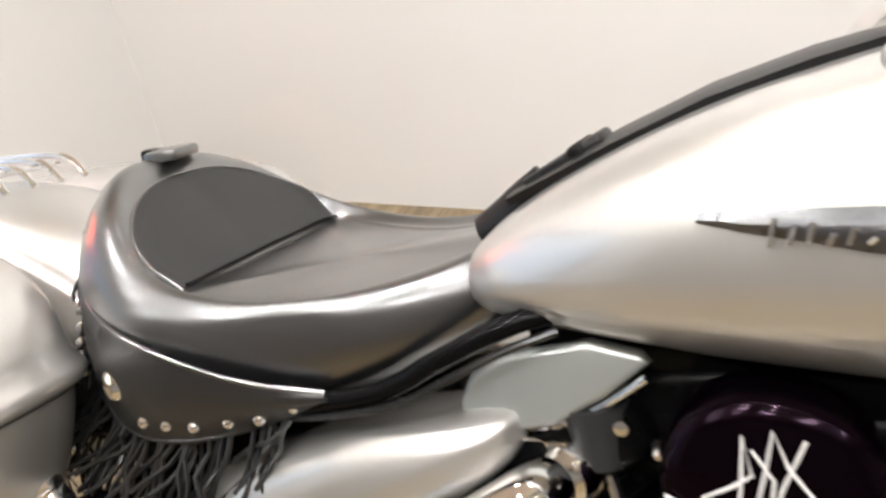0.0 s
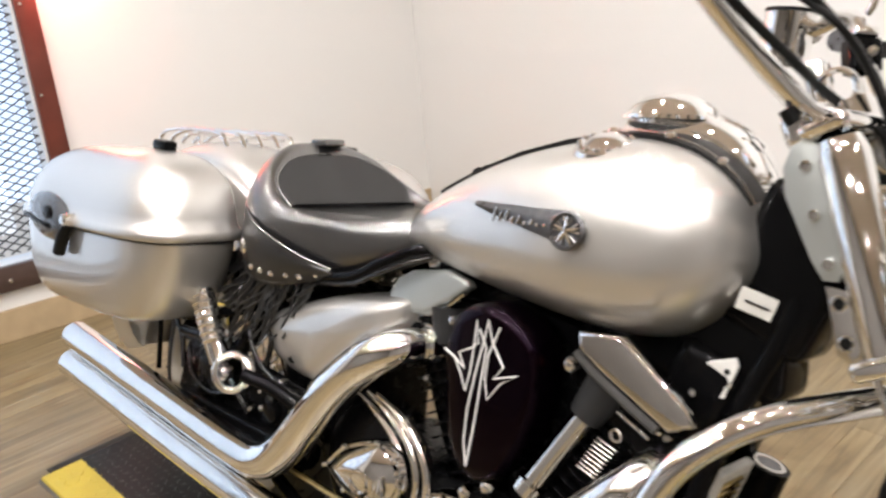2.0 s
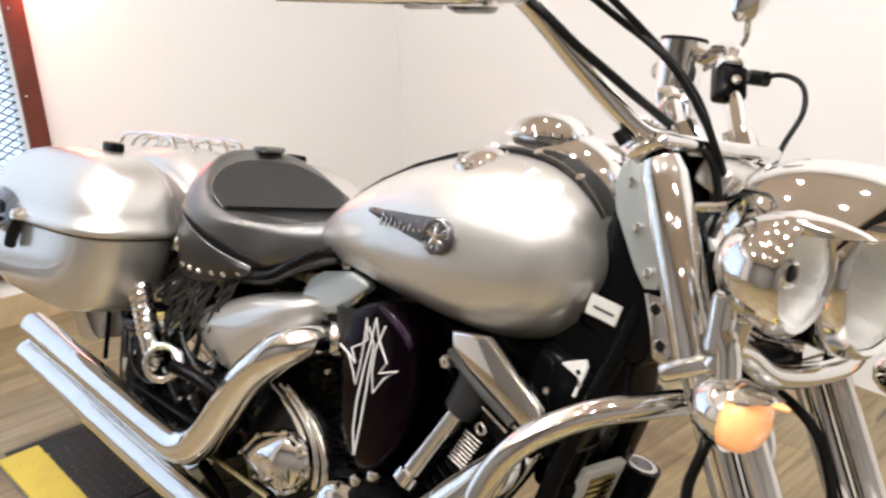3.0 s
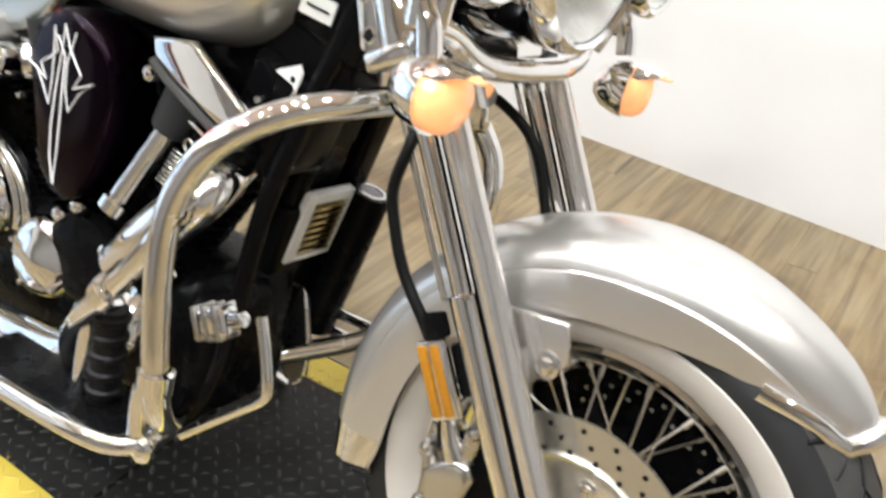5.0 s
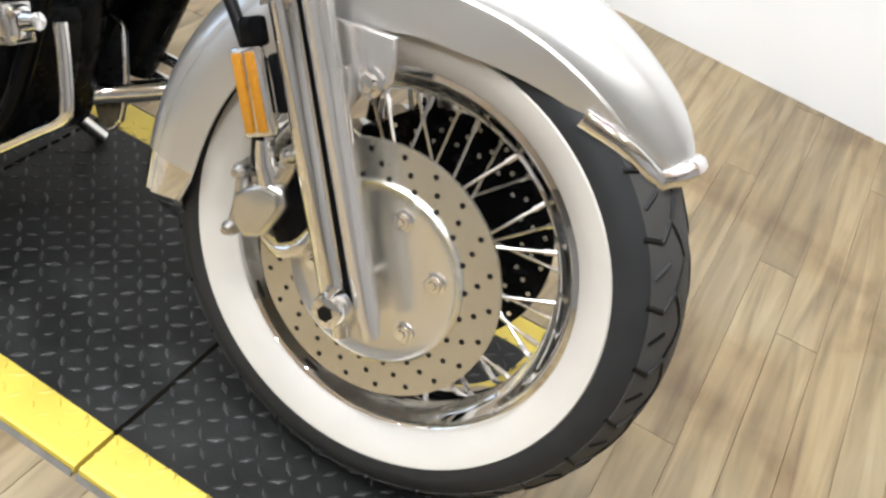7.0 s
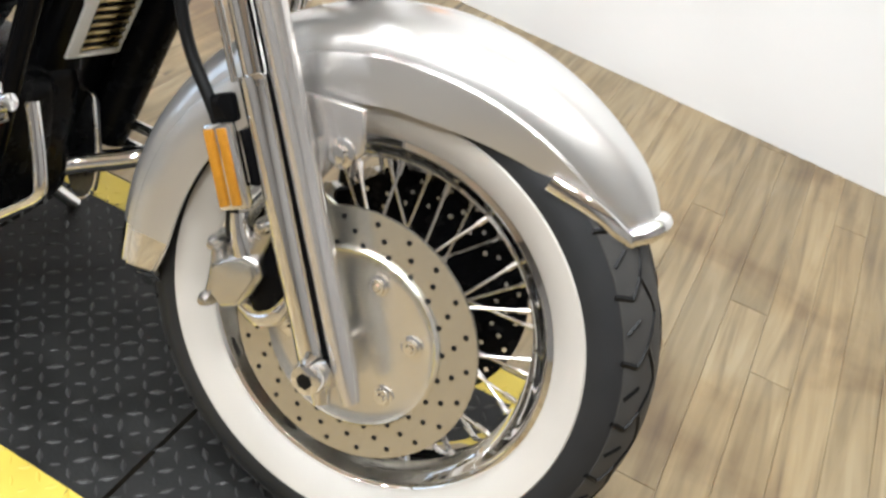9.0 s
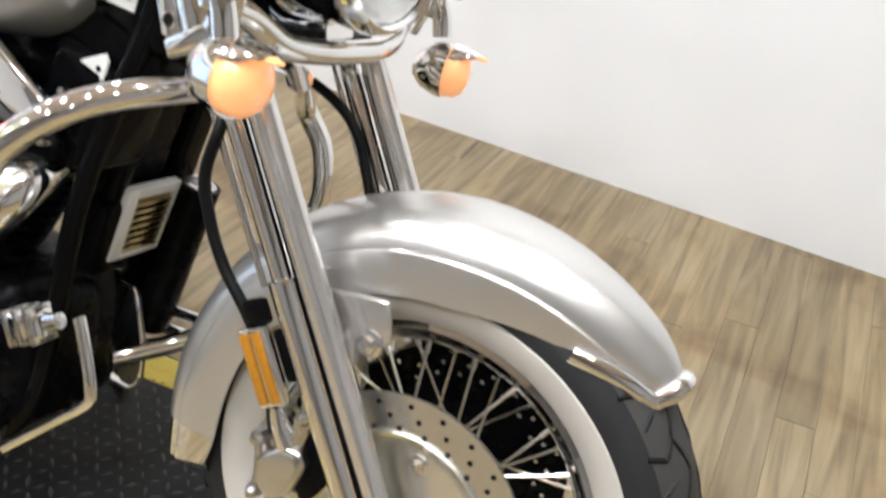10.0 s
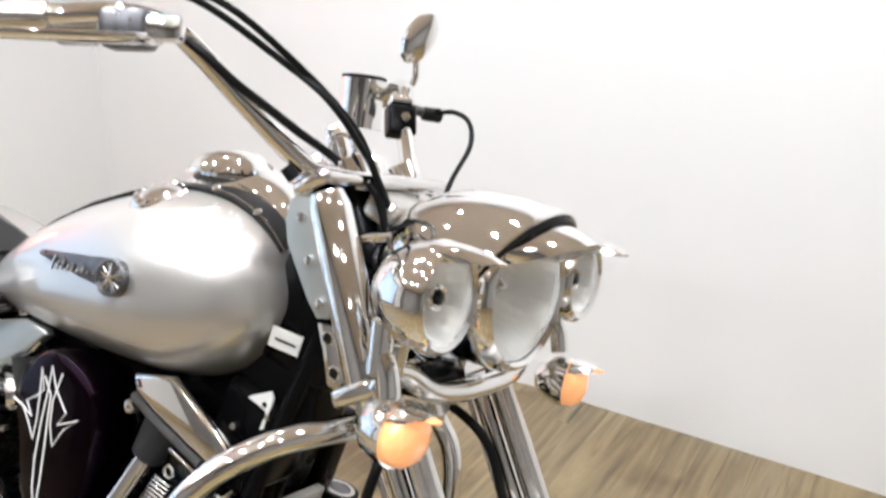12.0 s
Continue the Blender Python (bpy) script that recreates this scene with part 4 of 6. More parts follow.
def bag(s):
    mid_y = 0.0 if s < 0 else 0.10

    def ring(z, grow=0.0, count=72):
        x0, x1, yo, yi = smooth_at(z, BAG)
        cx, cy, a, b = (x0 + x1) / 2, (yo + yi) / 2, (x1 - x0) / 2 + grow, (yo - yi) / 2 + grow
        pts = []
        for t in np.linspace(0, 2 * math.pi, count, endpoint=False):
            c, d = math.cos(t), math.sin(t)
            x = cx + a * math.copysign(abs(c) ** 0.56, c)
            pts.append(Vector((x, mid_y + s * (cy + b * math.copysign(abs(d) ** 0.56, d)), z + 0.055 * (x + 0.05))))
        return pts

    low = [ring(z) for z in (0.514, 0.515, 0.519, 0.527, 0.54, 0.56, 0.59, 0.63, 0.665, SEAM - 0.006)]
    low += [ring(SEAM - 0.004, -0.010), ring(SEAM + 0.004, -0.010)]
    body = part("saddlebag", loft(low), SILVER, bike, "silver hard saddlebag with a lipped lid", 50)
    lip = [ring(SEAM + 0.0005, 0.004), ring(SEAM, 0.009), ring(SEAM + 0.005, 0.0125), ring(SEAM + 0.013, 0.0125), ring(SEAM + 0.020, 0.0085), ring(SEAM + 0.028, 0.002)]
    lid = part("lid", loft([*lip, *[ring(z) for z in (0.742, 0.76, 0.778, 0.795, 0.811, 0.825, 0.837, 0.847, 0.855, 0.860, 0.8625, 0.863)]]), SILVER, body, "domed silver lid with a flared lip", 70)
    # thin dark bar drawn for the shade under the lid's lip
    part("lid_gap_line", tube([*ring(SEAM - 0.001, 0.002, 48), ring(SEAM - 0.001, 0.002, 48)[0]], 0.0022, 6, 1), CABLE, body, "dark line drawn for the shaded gap under the lid")
    m = Matrix.Translation((-0.215, mid_y + s * 0.338, 0.698)) @ pose(0, 0, 0, 0, 2, s * 3)
    latch = part("latch", ball(m @ Matrix.Diagonal((0.120, 0.030, 0.050, 1)), 1.0, seg=28, rings=14), LATCH, body, "almond-shaped dark slate latch over the seam", 80)
    part("latch_lever", box((0.150, 0.010, 0.010), m @ pose(-0.016, s * 0.027, -0.010, 0, 0, 0), 0.004), BLACK, latch)
    part("latch_badge", ball(m @ pose(0.036, s * 0.023, 0.014) @ Matrix.Diagonal((0.034, 0.007, 0.017, 1)), 1.0, seg=18, rings=8), BLACK, latch)
    part("latch_pin", turned([(0.0005, 0.016), (0.011, 0.014), (0.014, 0.0), (0.014, -0.02)], axis_at(m @ Vector((0.128, s * 0.012, 0.016)), (0.2, s, 0)), 16), CHROME, latch, "round chrome pin")
    part("latch_base", tube([m @ Vector((0.118, s * 0.010, 0.004)), m @ Vector((0.104, s * 0.014, -0.024)), m @ Vector((0.086, s * 0.014, -0.060))], [0.010, 0.014, 0.013], 10, 3), CABLE, latch)
    part("lid_stop", box((0.055, 0.03, 0.022), pose(-0.02, mid_y + s * 0.19, 0.872), 0.006), BLACK, lid, "black rubber stop on the lid")
    return body


bag(-1)
bag(1)
# rear fender and luggage rack
rows = [[(x, y + 0.05, z) for x, y, z in r] for r in fender(-0.10, 0.40, 34, 196, 0.478, 0.115, lambda t: 0.33, 0.1, 0.12)]
part("rear_fender", thicken(sheet(rows), 0.004), SILVER, bike, "silver rear fender between the bags", 60)
for y in (-0.035, 0.01, 0.055, 0.10, 0.145):
    part("rack_rail", tube([(-0.39, y * 0.7 + 0.016, 0.850), (-0.35, y * 0.8 + 0.01, 0.874), (-0.27, y, 0.890), (-0.14, y, 0.900), (-0.06, y, 0.897), (-0.03, y, 0.872)], 0.0048, 10), CHROME, bike, "chrome luggage rack rail")
for x, z in ((-0.22, 0.886), (-0.07, 0.892)):
    part("rack_crossbar", tube([(x, -0.03, z - 0.003), (x, 0.05, z), (x, 0.14, z - 0.003)], 0.0040, 10), CHROME, bike)
for x in (-0.30, -0.10):
    part("rack_post", tube([(x, 0.055, 0.80), (x, 0.055, 0.885)], 0.006, 10, smoothed=False), CHROME, bike)

# -- exhaust --
upper = part("exhaust_pipe", tube([(0.690, -0.085, 0.622), (0.668, -0.132, 0.614), (0.625, -0.158, 0.585), (0.56, -0.165, 0.525), (0.48, -0.165, 0.425), (0.425, -0.165, 0.36), (0.365, -0.168, 0.318), (0.28, -0.17, 0.310), (0.0, -0.172, 0.325), (-0.46, -0.175, 0.350)], [0.026, 0.032, 0.036, 0.036, 0.036, 0.036, 0.036, 0.036, 0.036, 0.036], 28, 8), CHROME, bike, "upper chrome drag pipe")
lower = part("exhaust_pipe", tube([(0.99, -0.08, 0.36), (1.00, -0.13, 0.30), (0.96, -0.165, 0.262), (0.86, -0.172, 0.24), (0.60, -0.174, 0.228), (0.30, -0.176, 0.236), (0.0, -0.178, 0.25), (-0.47, -0.18, 0.277)], 0.0345, 28, 8), CHROME, bike, "lower chrome drag pipe")
part("pipe_mouth", tube([(-0.4615, -0.175, 0.350), (-0.40, -0.175, 0.347)], 0.031, 20, smoothed=False), CABLE, upper)
part("pipe_mouth", tube([(-0.4715, -0.18, 0.277), (-0.41, -0.18, 0.274)], 0.030, 20, smoothed=False), CABLE, lower)
part("pipe_flange", turned([(0.026, 0.012), (0.036, 0.01), (0.038, 0), (0.034, -0.012)], axis_at((0.692, -0.080, 0.623), (0.45, 0.9, 0.1)), 24), CHROME, upper)

# -- engine --
engine = part("engine", box((0.60, 0.23, 0.24), pose(0.82, 0, 0.30), 0.045, 4), ENGINE, bike, "black air-cooled V-twin engine with chrome tubes")


def cylinder(base, top, name):
    base, top = Vector(base), Vector(top)
    ax = (top - base).normalized()
    barrel = part(name, tube([base, top], 0.068, 28, smoothed=False), ENGINE, engine, "black finned cylinder")
    n = 11
    for i in range(n):
        m = axis_at(base.lerp(top, (i + 0.7) / n), ax)
        part("cooling_fin", turned([(0.065, -0.0025), (0.084, -0.0015), (0.086, 0), (0.084, 0.0015), (0.065, 0.0025)], m, 28), ENGINE, barrel)
    head = part("rocker_cover", box((0.17, 0.19, 0.075), axis_at(top + ax * 0.035, ax) @ pose(0, 0, 0, 0, 0, 0), 0.022, 3), ENGINE, engine, "black rocker cover")
    return barrel


cylinder((0.80, -0.005, 0.40), (0.695, -0.005, 0.60), "rear_cylinder")
cylinder((0.92, -0.005, 0.40), (1.045, -0.005, 0.60), "front_cylinder")
for (a, b) in (((0.958, -0.118, 0.486), (1.030, -0.088, 0.628)),):
    t = part("pushrod_tube", tube([a, b], 0.0185, 18, smoothed=False), CHROME, engine, "chrome pushrod tube")
    top = Vector(a).lerp(Vector(b), 0.84)
    part("tube_boot", tube([top, Vector(b) + (Vector(b) - Vector(a)) * 0.25], [0.025, 0.036], 18, smoothed=False), RUBBER, t, "dark grey rubber boot")
    part("tube_collar", turned([(0.0185, 0.012), (0.024, 0.008), (0.024, -0.012), (0.0185, -0.016)], axis_at(a, Vector(b) - Vector(a)), 18, cap=False), CHROME, t)
# broad chrome strut from under the tank to the guard
part("engine_strut", plate([(1.008, 0.728), (1.078, 0.738), (1.182, 0.672), (1.196, 0.652), (1.160, 0.634), (1.142, 0.642), (1.052, 0.682), (1.012, 0.704)], -0.106, -0.122, 0.006, 3), CHROME, bike, "broad polished engine mount strut")
part("strut_edge", tube([(1.006, -0.116, 0.697), (1.054, -0.120, 0.672), (1.144, -0.120, 0.632)], 0.0065, 8, 4), TREAD, bike, "dark grey bar along the strut")
# air cleaner: a dark lacquered shield
shield = spline([(0.792, 0, 0.60), (0.786, 0, 0.66), (0.803, 0, 0.708), (0.855, 0, 0.735), (0.91, 0, 0.726), (0.948, 0, 0.695), (0.960, 0, 0.64), (0.952, 0, 0.575), (0.93, 0, 0.515), (0.895, 0, 0.472), (0.852, 0, 0.462), (0.815, 0, 0.495), (0.80, 0, 0.55), (0.792, 0, 0.60)], 5)[:-1]
c = Vector((0.873, 0, 0.605))
rings = [[(c.x + (q.x - c.x) * k, -y, c.z + (q.z - c.z) * k) for q in shield] for k, y in ((0.98, 0.075), (1.0, 0.10), (1.0, 0.128), (0.975, 0.140), (0.93, 0.1455), (0.8, 0.1485), (0.5, 0.150), (0.1, 0.1505))]
air = part("air_cleaner", loft(rings), PURPLE, bike, "dark purple-black lacquered air cleaner with white pinstripes", 60)


for pts in (
    [(0.793, 0.651), (0.815, 0.643), (0.836, 0.632), (0.823, 0.653), (0.845, 0.665), (0.859, 0.676), (0.852, 0.708), (0.851, 0.667), (0.848, 0.629), (0.842, 0.599), (0.829, 0.623), (0.815, 0.643)],
    [(0.858, 0.486), (0.849, 0.525), (0.850, 0.573), (0.859, 0.632), (0.868, 0.676), (0.874, 0.714), (0.885, 0.685), (0.897, 0.669), (0.910, 0.653), (0.894, 0.632), (0.937, 0.648), (0.908, 0.628), (0.886, 0.598), (0.878, 0.628), (0.880, 0.664), (0.897, 0.708)],
    [(0.858, 0.486), (0.865, 0.540), (0.869, 0.589), (0.872, 0.636), (0.875, 0.673), (0.859, 0.697)],
):
    part("pinstripe", tube([(x, -0.1516, z) for x, z in pts], 0.0015, 6, smoothed=False), PINSTRIPE, air, "white hand-painted pinstripe")
# gearbox and clutch covers
pear = spline([(0.498, 0, 0.352), (0.552, 0, 0.406), (0.640, 0, 0.444), (0.692, 0, 0.430), (0.707, 0, 0.385), (0.685, 0, 0.345), (0.640, 0, 0.322), (0.560, 0, 0.324), (0.498, 0, 0.352)], 4)[:-1]
c = sum(pear, Vector()) / len(pear)
rings = [[(c.x + (q.x - c.x) * k, -y, c.z + (q.z - c.z) * k) for q in pear] for k, y in ((1.02, 0.10), (1.02, 0.122), (0.97, 0.130), (0.90, 0.127), (0.86, 0.136), (0.62, 0.150), (0.34, 0.156), (0.06, 0.157))]
cover = part("clutch_cover", loft(rings), CHROME, engine, "pear-shaped polished clutch cover", 28)
cm = axis_at((0.628, -0.150, 0.372), (0.0, -1, 0.1))
part("cover_ring", turned([(0.017, 0.004), (0.021, 0.010), (0.025, 0.004), (0.026, -0.006)], cm, 28, cap=False), CHROME, cover)
for k in range(3):
    part("cover_rib", tube([cm @ Vector((0.030 + 0.010 * k, -0.024, 0.001)), cm @ Vector((0.034 + 0.010 * k, 0.0, 0.003)), cm @ Vector((0.030 + 0.010 * k, 0.024, 0.001))], 0.0032, 8, 3), CHROME, cover)
for k in range(0, len(pear), 4):
    q = pear[k]
    part("cover_bolt", turned([(0.0005, 0.006), (0.0035, 0.0055), (0.0055, 0.0)], axis_at((c.x + (q.x - c.x) * 0.95, -0.130, c.z + (q.z - c.z) * 0.95), (0, -1, 0)), 10), CHROME, cover)
for dx, dz, y in ((0.0, 0.0, 0.116), (0.028, 0.006, 0.120), (-0.030, -0.012, 0.112)):
    part("cover_trim", tube([(0.588 + dx, -y, 0.512 + dz), (0.636 + dx, -y, 0.497 + dz), (0.686 + dx, -y, 0.468 + dz), (0.715 + dx, -y, 0.436 + dz), (0.726 + dx, -y, 0.398 + dz), (0.722 + dx, -y, 0.365 + dz)], [0.004, 0.006, 0.0075, 0.008, 0.0075, 0.006], 10, 4), CHROME, engine, "curved chrome trim of the engine cover")
part("cover_edge", tube([(0.403, -0.128, 0.306), (0.602, -0.128, 0.302)], 0.006, 8, smoothed=False, flat=0.5), BRASS, engine, "brass-coloured strip along the cover")
part("gear_cover", turned([(0.0005, 0.012), (0.09, 0.010), (0.125, 0.002), (0.135, -0.02)], axis_at((0.61, -0.105, 0.365), (0, -1, 0)), 44), BLACK, engine, "black round gearbox cover")
for x, y, z in ((0.885, -0.125, 0.457), (0.995, -0.108, 0.676), (1.068, -0.118, 0.415), (0.84, -0.122, 0.43), (0.95, -0.124, 0.41), (0.76, -0.122, 0.32), (0.90, -0.122, 0.30)):
    part("engine_bolt", turned([(0.0005, 0.012), (0.006, 0.012), (0.010, 0.009), (0.012, 0.002), (0.012, -0.006)], axis_at((x, y, z), (0, -1, 0)), 14), CHROME, engine)
part("cam_cover", turned([(0.0005, 0.014), (0.05, 0.012), (0.068, 0.004), (0.075, -0.012)], axis_at((0.88, -0.113, 0.37), (0.1, -1, 0)), 36), ENGINE, engine, "black cam cover")
dome_pose = axis_at((0.800, -0.112, 0.345), (0.12, -1, 0.10))
dome = part("polished_cover", turned([(0.0005, 0.034), (0.022, 0.033), (0.032, 0.027), (0.046, 0.026), (0.060, 0.018), (0.066, 0.004), (0.066, -0.02)], dome_pose, 36), CHROME, engine, "round polished engine cover")
for k in range(5):
    a = 2 * math.pi * k / 5 + 0.4
    part("cover_bolt", turned([(0.0005, 0.007), (0.004, 0.0065), (0.006, 0.0)], dome_pose @ pose(0.056 * math.cos(a), 0.056 * math.sin(a), 0.018), 10), CHROME, dome)
part("oil_fitting", box((0.045, 0.03, 0.04), Matrix.Translation((0.369, -0.112, 0.425)) @ pose(0, 0, 0, 0, 25, 10), 0.008, 3), CHROME, bike, "small polished fitting behind the pipe")
for i in range(9):
    part("engine_rib", box((0.034, 0.006, 0.0032), Matrix.Translation((1.043 + 0.0034 * i, -0.112, 0.537 + 0.0062 * i)) @ pose(0, 0, 0, 0, 15, 0), 0.0012, 1), DULL_CHROME, engine)
for x, z in ((1.105, 0.6255), (1.121, 0.636)):
    part("head_bar", box((0.056, 0.008, 0.0065), Matrix.Translation((x, -0.112, z)) @ pose(0, 0, 0, 0, 22, 0), 0.002, 1), CHROME, engine, "short chrome bar on the cylinder head")
part("head_ring", tube([(1.083 + 0.008 * math.cos(a), -0.114, 0.603 + 0.008 * math.sin(a)) for a in np.linspace(0, 6.28, 12)], 0.0022, 6, 2), DULL_CHROME, engine)
part("chrome_elbow", tube([(1.120, -0.05, 0.575), (1.128, -0.095, 0.566), (1.118, -0.122, 0.540), (1.080, -0.130, 0.500), (1.035, -0.132, 0.452), (0.985, -0.125, 0.405)], [0.024, 0.030, 0.034, 0.036, 0.036, 0.034], 22, 6), CHROME, engine, "fat chrome header pipe of the front cylinder")
bm = plate([(0.600, 0.690), (0.604, 0.670), (0.622, 0.658), (0.690, 0.674), (0.735, 0.702), (0.774, 0.735), (0.766, 0.744), (0.720, 0.752), (0.645, 0.736), (0.612, 0.716)], -0.074, -0.096, 0.007, 3)
bmesh.ops.transform(bm, matrix=Matrix.Translation((0, -0.085, 0.70)) @ Matrix.Rotation(radians(-9), 4, "X") @ Matrix.Translation((0, 0.085, -0.70)), verts=bm.verts)
coil = part("coil_cover", bm, SATIN, bike, "flat polished coil cover under the tank")
part("cover_fold", tube([(0.610, -0.088, 0.661), (0.690, -0.088, 0.672), (0.736, -0.092, 0.698), (0.772, -0.096, 0.726)], 0.0035, 8, 3), CHROME, coil)
part("cover_block", box((0.045, 0.05, 0.030), Matrix.Translation((0.628, 0.0, 0.748)) @ pose(0, 0, 0, 0, -20, 10), 0.008, 3), CHROME, coil)
for z, long in ((0.659, 0.080), (0.647, 0.066), (0.636, 0.030)):
    part("horn_fin", box((long, 0.02, 0.0045), Matrix.Translation((0.616 + long / 2, -0.078, z - 0.006)) @ pose(0, 0, 0, 0, -5, 0), 0.002, 1), CHROME, coil)
part("choke_body", tube([(0.720, -0.070, 0.690), (0.727, -0.072, 0.632)], [0.032, 0.025], 18, smoothed=False), RUBBER, bike, "black rubber intake boot")
part("intake_rod", tube([(0.728, -0.072, 0.634), (0.742, -0.076, 0.58), (0.757, -0.078, 0.50)], 0.0075, 10), DULL_CHROME, bike, "plain steel rod under the boot")
part("intake_bolt", turned([(0.0005, 0.010), (0.007, 0.009), (0.009, 0.0)], axis_at((0.748, -0.085, 0.676), (0, -1, 0)), 12), CHROME, bike)

# wiring, hoses, bolts and small brackets round the engine
for pts, r in (
    ([(0.30, -0.12, 0.62), (0.33, -0.14, 0.54), (0.31, -0.135, 0.46), (0.35, -0.13, 0.40)], 0.006),
    ([(0.24, -0.13, 0.60), (0.28, -0.15, 0.52), (0.33, -0.14, 0.47), (0.42, -0.13, 0.45)], 0.005),
):
    part("hose", tube(pts, r, 10), HOSE, bike, "thin black rubber hose")
rnd = random.Random(21)
for x, y, z in ((1.15, -0.10, 0.62), (1.12, -0.105, 0.565), (1.205, -0.06, 0.70), (1.17, -0.09, 0.685), (0.30, -0.135, 0.43), (0.37, -0.14, 0.47), (0.26, -0.13, 0.38), (0.44, -0.13, 0.46), (0.78, -0.10, 0.66), (0.73, -0.12, 0.58), (0.70, -0.125, 0.50), (0.98, -0.10, 0.52)):
    m = axis_at((x, y, z), (rnd.uniform(0, 0.6), -1, rnd.uniform(-0.2, 0.4)))
    part("bolt", turned([(0.0005, 0.007), (0.003, 0.007), (0.0045, 0.0055), (0.0055, 0.001), (0.0055, -0.012)], m, 10), DULL_CHROME, bike)

# -- frame --
part("frame_downtube", tube([(1.27, -0.02, 0.90), (1.265, -0.045, 0.814), (1.231, -0.055, 0.705), (1.214, -0.060, 0.653), (1.181, -0.070, 0.530), (1.131, -0.085, 0.24), (1.0, -0.10, 0.17), (0.60, -0.10, 0.16), (0.32, -0.10, 0.25)], 0.0135, 14), BLACK, bike, "black frame tube")
part("frame_downtube", tube([(1.27, 0.02, 0.90), (1.20, 0.042, 0.74), (1.085, 0.06, 0.40), (1.05, 0.08, 0.24), (1.0, 0.10, 0.17), (0.60, 0.10, 0.16), (0.32, 0.10, 0.25)], 0.019, 14), BLACK, bike, "black frame tube")
for s in (-1, 1):
    part("frame_rail", tube([(1.20, s * 0.05, 0.80), (0.95, s * 0.04, 0.770), (0.75, s * 0.05, 0.772), (0.672, s * 0.10, 0.776), (0.591, s * 0.115, 0.738), (0.552, s * 0.118, 0.715), (0.509, s * 0.12, 0.699), (0.40, s * 0.12, 0.680), (0.25, s * 0.11, 0.65), (0.10, s * 0.11, 0.62)], 0.0105, 12), BLACK, bike)
    part("rail_cable", tube([(0.70, s * 0.105, 0.768), (0.655, s * 0.118, 0.752), (0.600, s * 0.128, 0.724), (0.552, s * 0.130, 0.699), (0.49, s * 0.128, 0.683), (0.40, s * 0.12, 0.668)], 0.0042, 8), HOSE, bike, "glossy black cable along the seat rail")
    part("swingarm", tube([(0.42, s * 0.10, 0.33), (0.2, s * 0.105, 0.325), (0.0, s * 0.105, 0.32)], [0.028, 0.024, 0.026], 14), BLACK, bike)
    part("bag_bracket", tube([(0.28, s * 0.12, 0.60), (0.18, s * 0.15, 0.56), (0.02, s * 0.16, 0.52), (-0.2, s * 0.16, 0.50)], 0.012, 10), BLACK, bike)
    part("shock_absorber", tube([(0.30, s * 0.10, 0.60), (0.06, s * 0.12, 0.36)], 0.02, 14, smoothed=False), ENGINE, bike)
part("battery_box", box((0.26, 0.18, 0.30), pose(0.42, 0, 0.50), 0.03, 3), ENGINE, bike, "black battery box")
part("rear_caliper", box((0.10, 0.05, 0.08), pose(0.12, -0.12, 0.42), 0.015, 3), ENGINE, bike)
part("tank_tunnel", box((0.40, 0.10, 0.13), Matrix.Translation((1.06, 0, 0.735)) @ pose(0, 0, 0, 0, -4, 0), 0.02, 3), BLACK, bike, "black frame box under the tank")
# three added black fillers, so gaps round the engine stay dark
part("spine_filler", box((0.42, 0.09, 0.085), pose(0.86, 0, 0.738), 0.02, 3), BLACK, bike, "black filler box that darkens the gap under the tank")
part("coil_gap_filler", box((0.15, 0.10, 0.13), Matrix.Translation((0.785, 0.0, 0.655)) @ pose(0, 0, 0, 0, -6, 0), 0.025, 3), ENGINE, bike, "black filler box that darkens the gap beside the coil")
part("cylinder_gap_filler", box((0.15, 0.13, 0.24), pose(0.965, 0.01, 0.575), 0.03, 3), ENGINE, bike, "black filler block that darkens the gap between the cylinders")
part("steering_gusset", box((0.14, 0.11, 0.20), Matrix.Translation((1.245, 0, 0.855)) @ pose(0, 0, 0, 0, 20, 0), 0.02, 3), BLACK, bike)
part("airbox", box((0.10, 0.13, 0.16), Matrix.Translation((1.15, 0.0, 0.66)) @ pose(0, 0, 0, 0, 20, 0), 0.02, 3), BLACK, bike)
tag = part("paper_tag", box((0.046, 0.004, 0.030), Matrix.Translation((1.222, -0.062, 0.810)) @ pose(0, 0, 0, 8, 14, 18), 0.001, 1), TAG, bike, "white paper tag")
part("tag_line", box((0.03, 0.0015, 0.003), Matrix.Translation((1.224, -0.0650, 0.809)) @ pose(0, 0, 0, 8, 14, 18)), PEWTER, tag)
br = part("steel_bracket", plate([(1.141, 0.700), (1.168, 0.722), (1.207, 0.737), (1.212, 0.728), (1.200, 0.682), (1.186, 0.677), (1.176, 0.690), (1.156, 0.686)], -0.058, -0.064, 0.0015, 1), TAG, bike, "pale steel bracket with two holes")
for x, z in ((1.180, 0.705), (1.199, 0.717)):
    part("bracket_hole", turned([(0.0005, 0.0006), (0.0042, 0.0006), (0.0042, -0.002)], axis_at((x, -0.064, z), (0, -1, 0)), 10), CABLE, br)

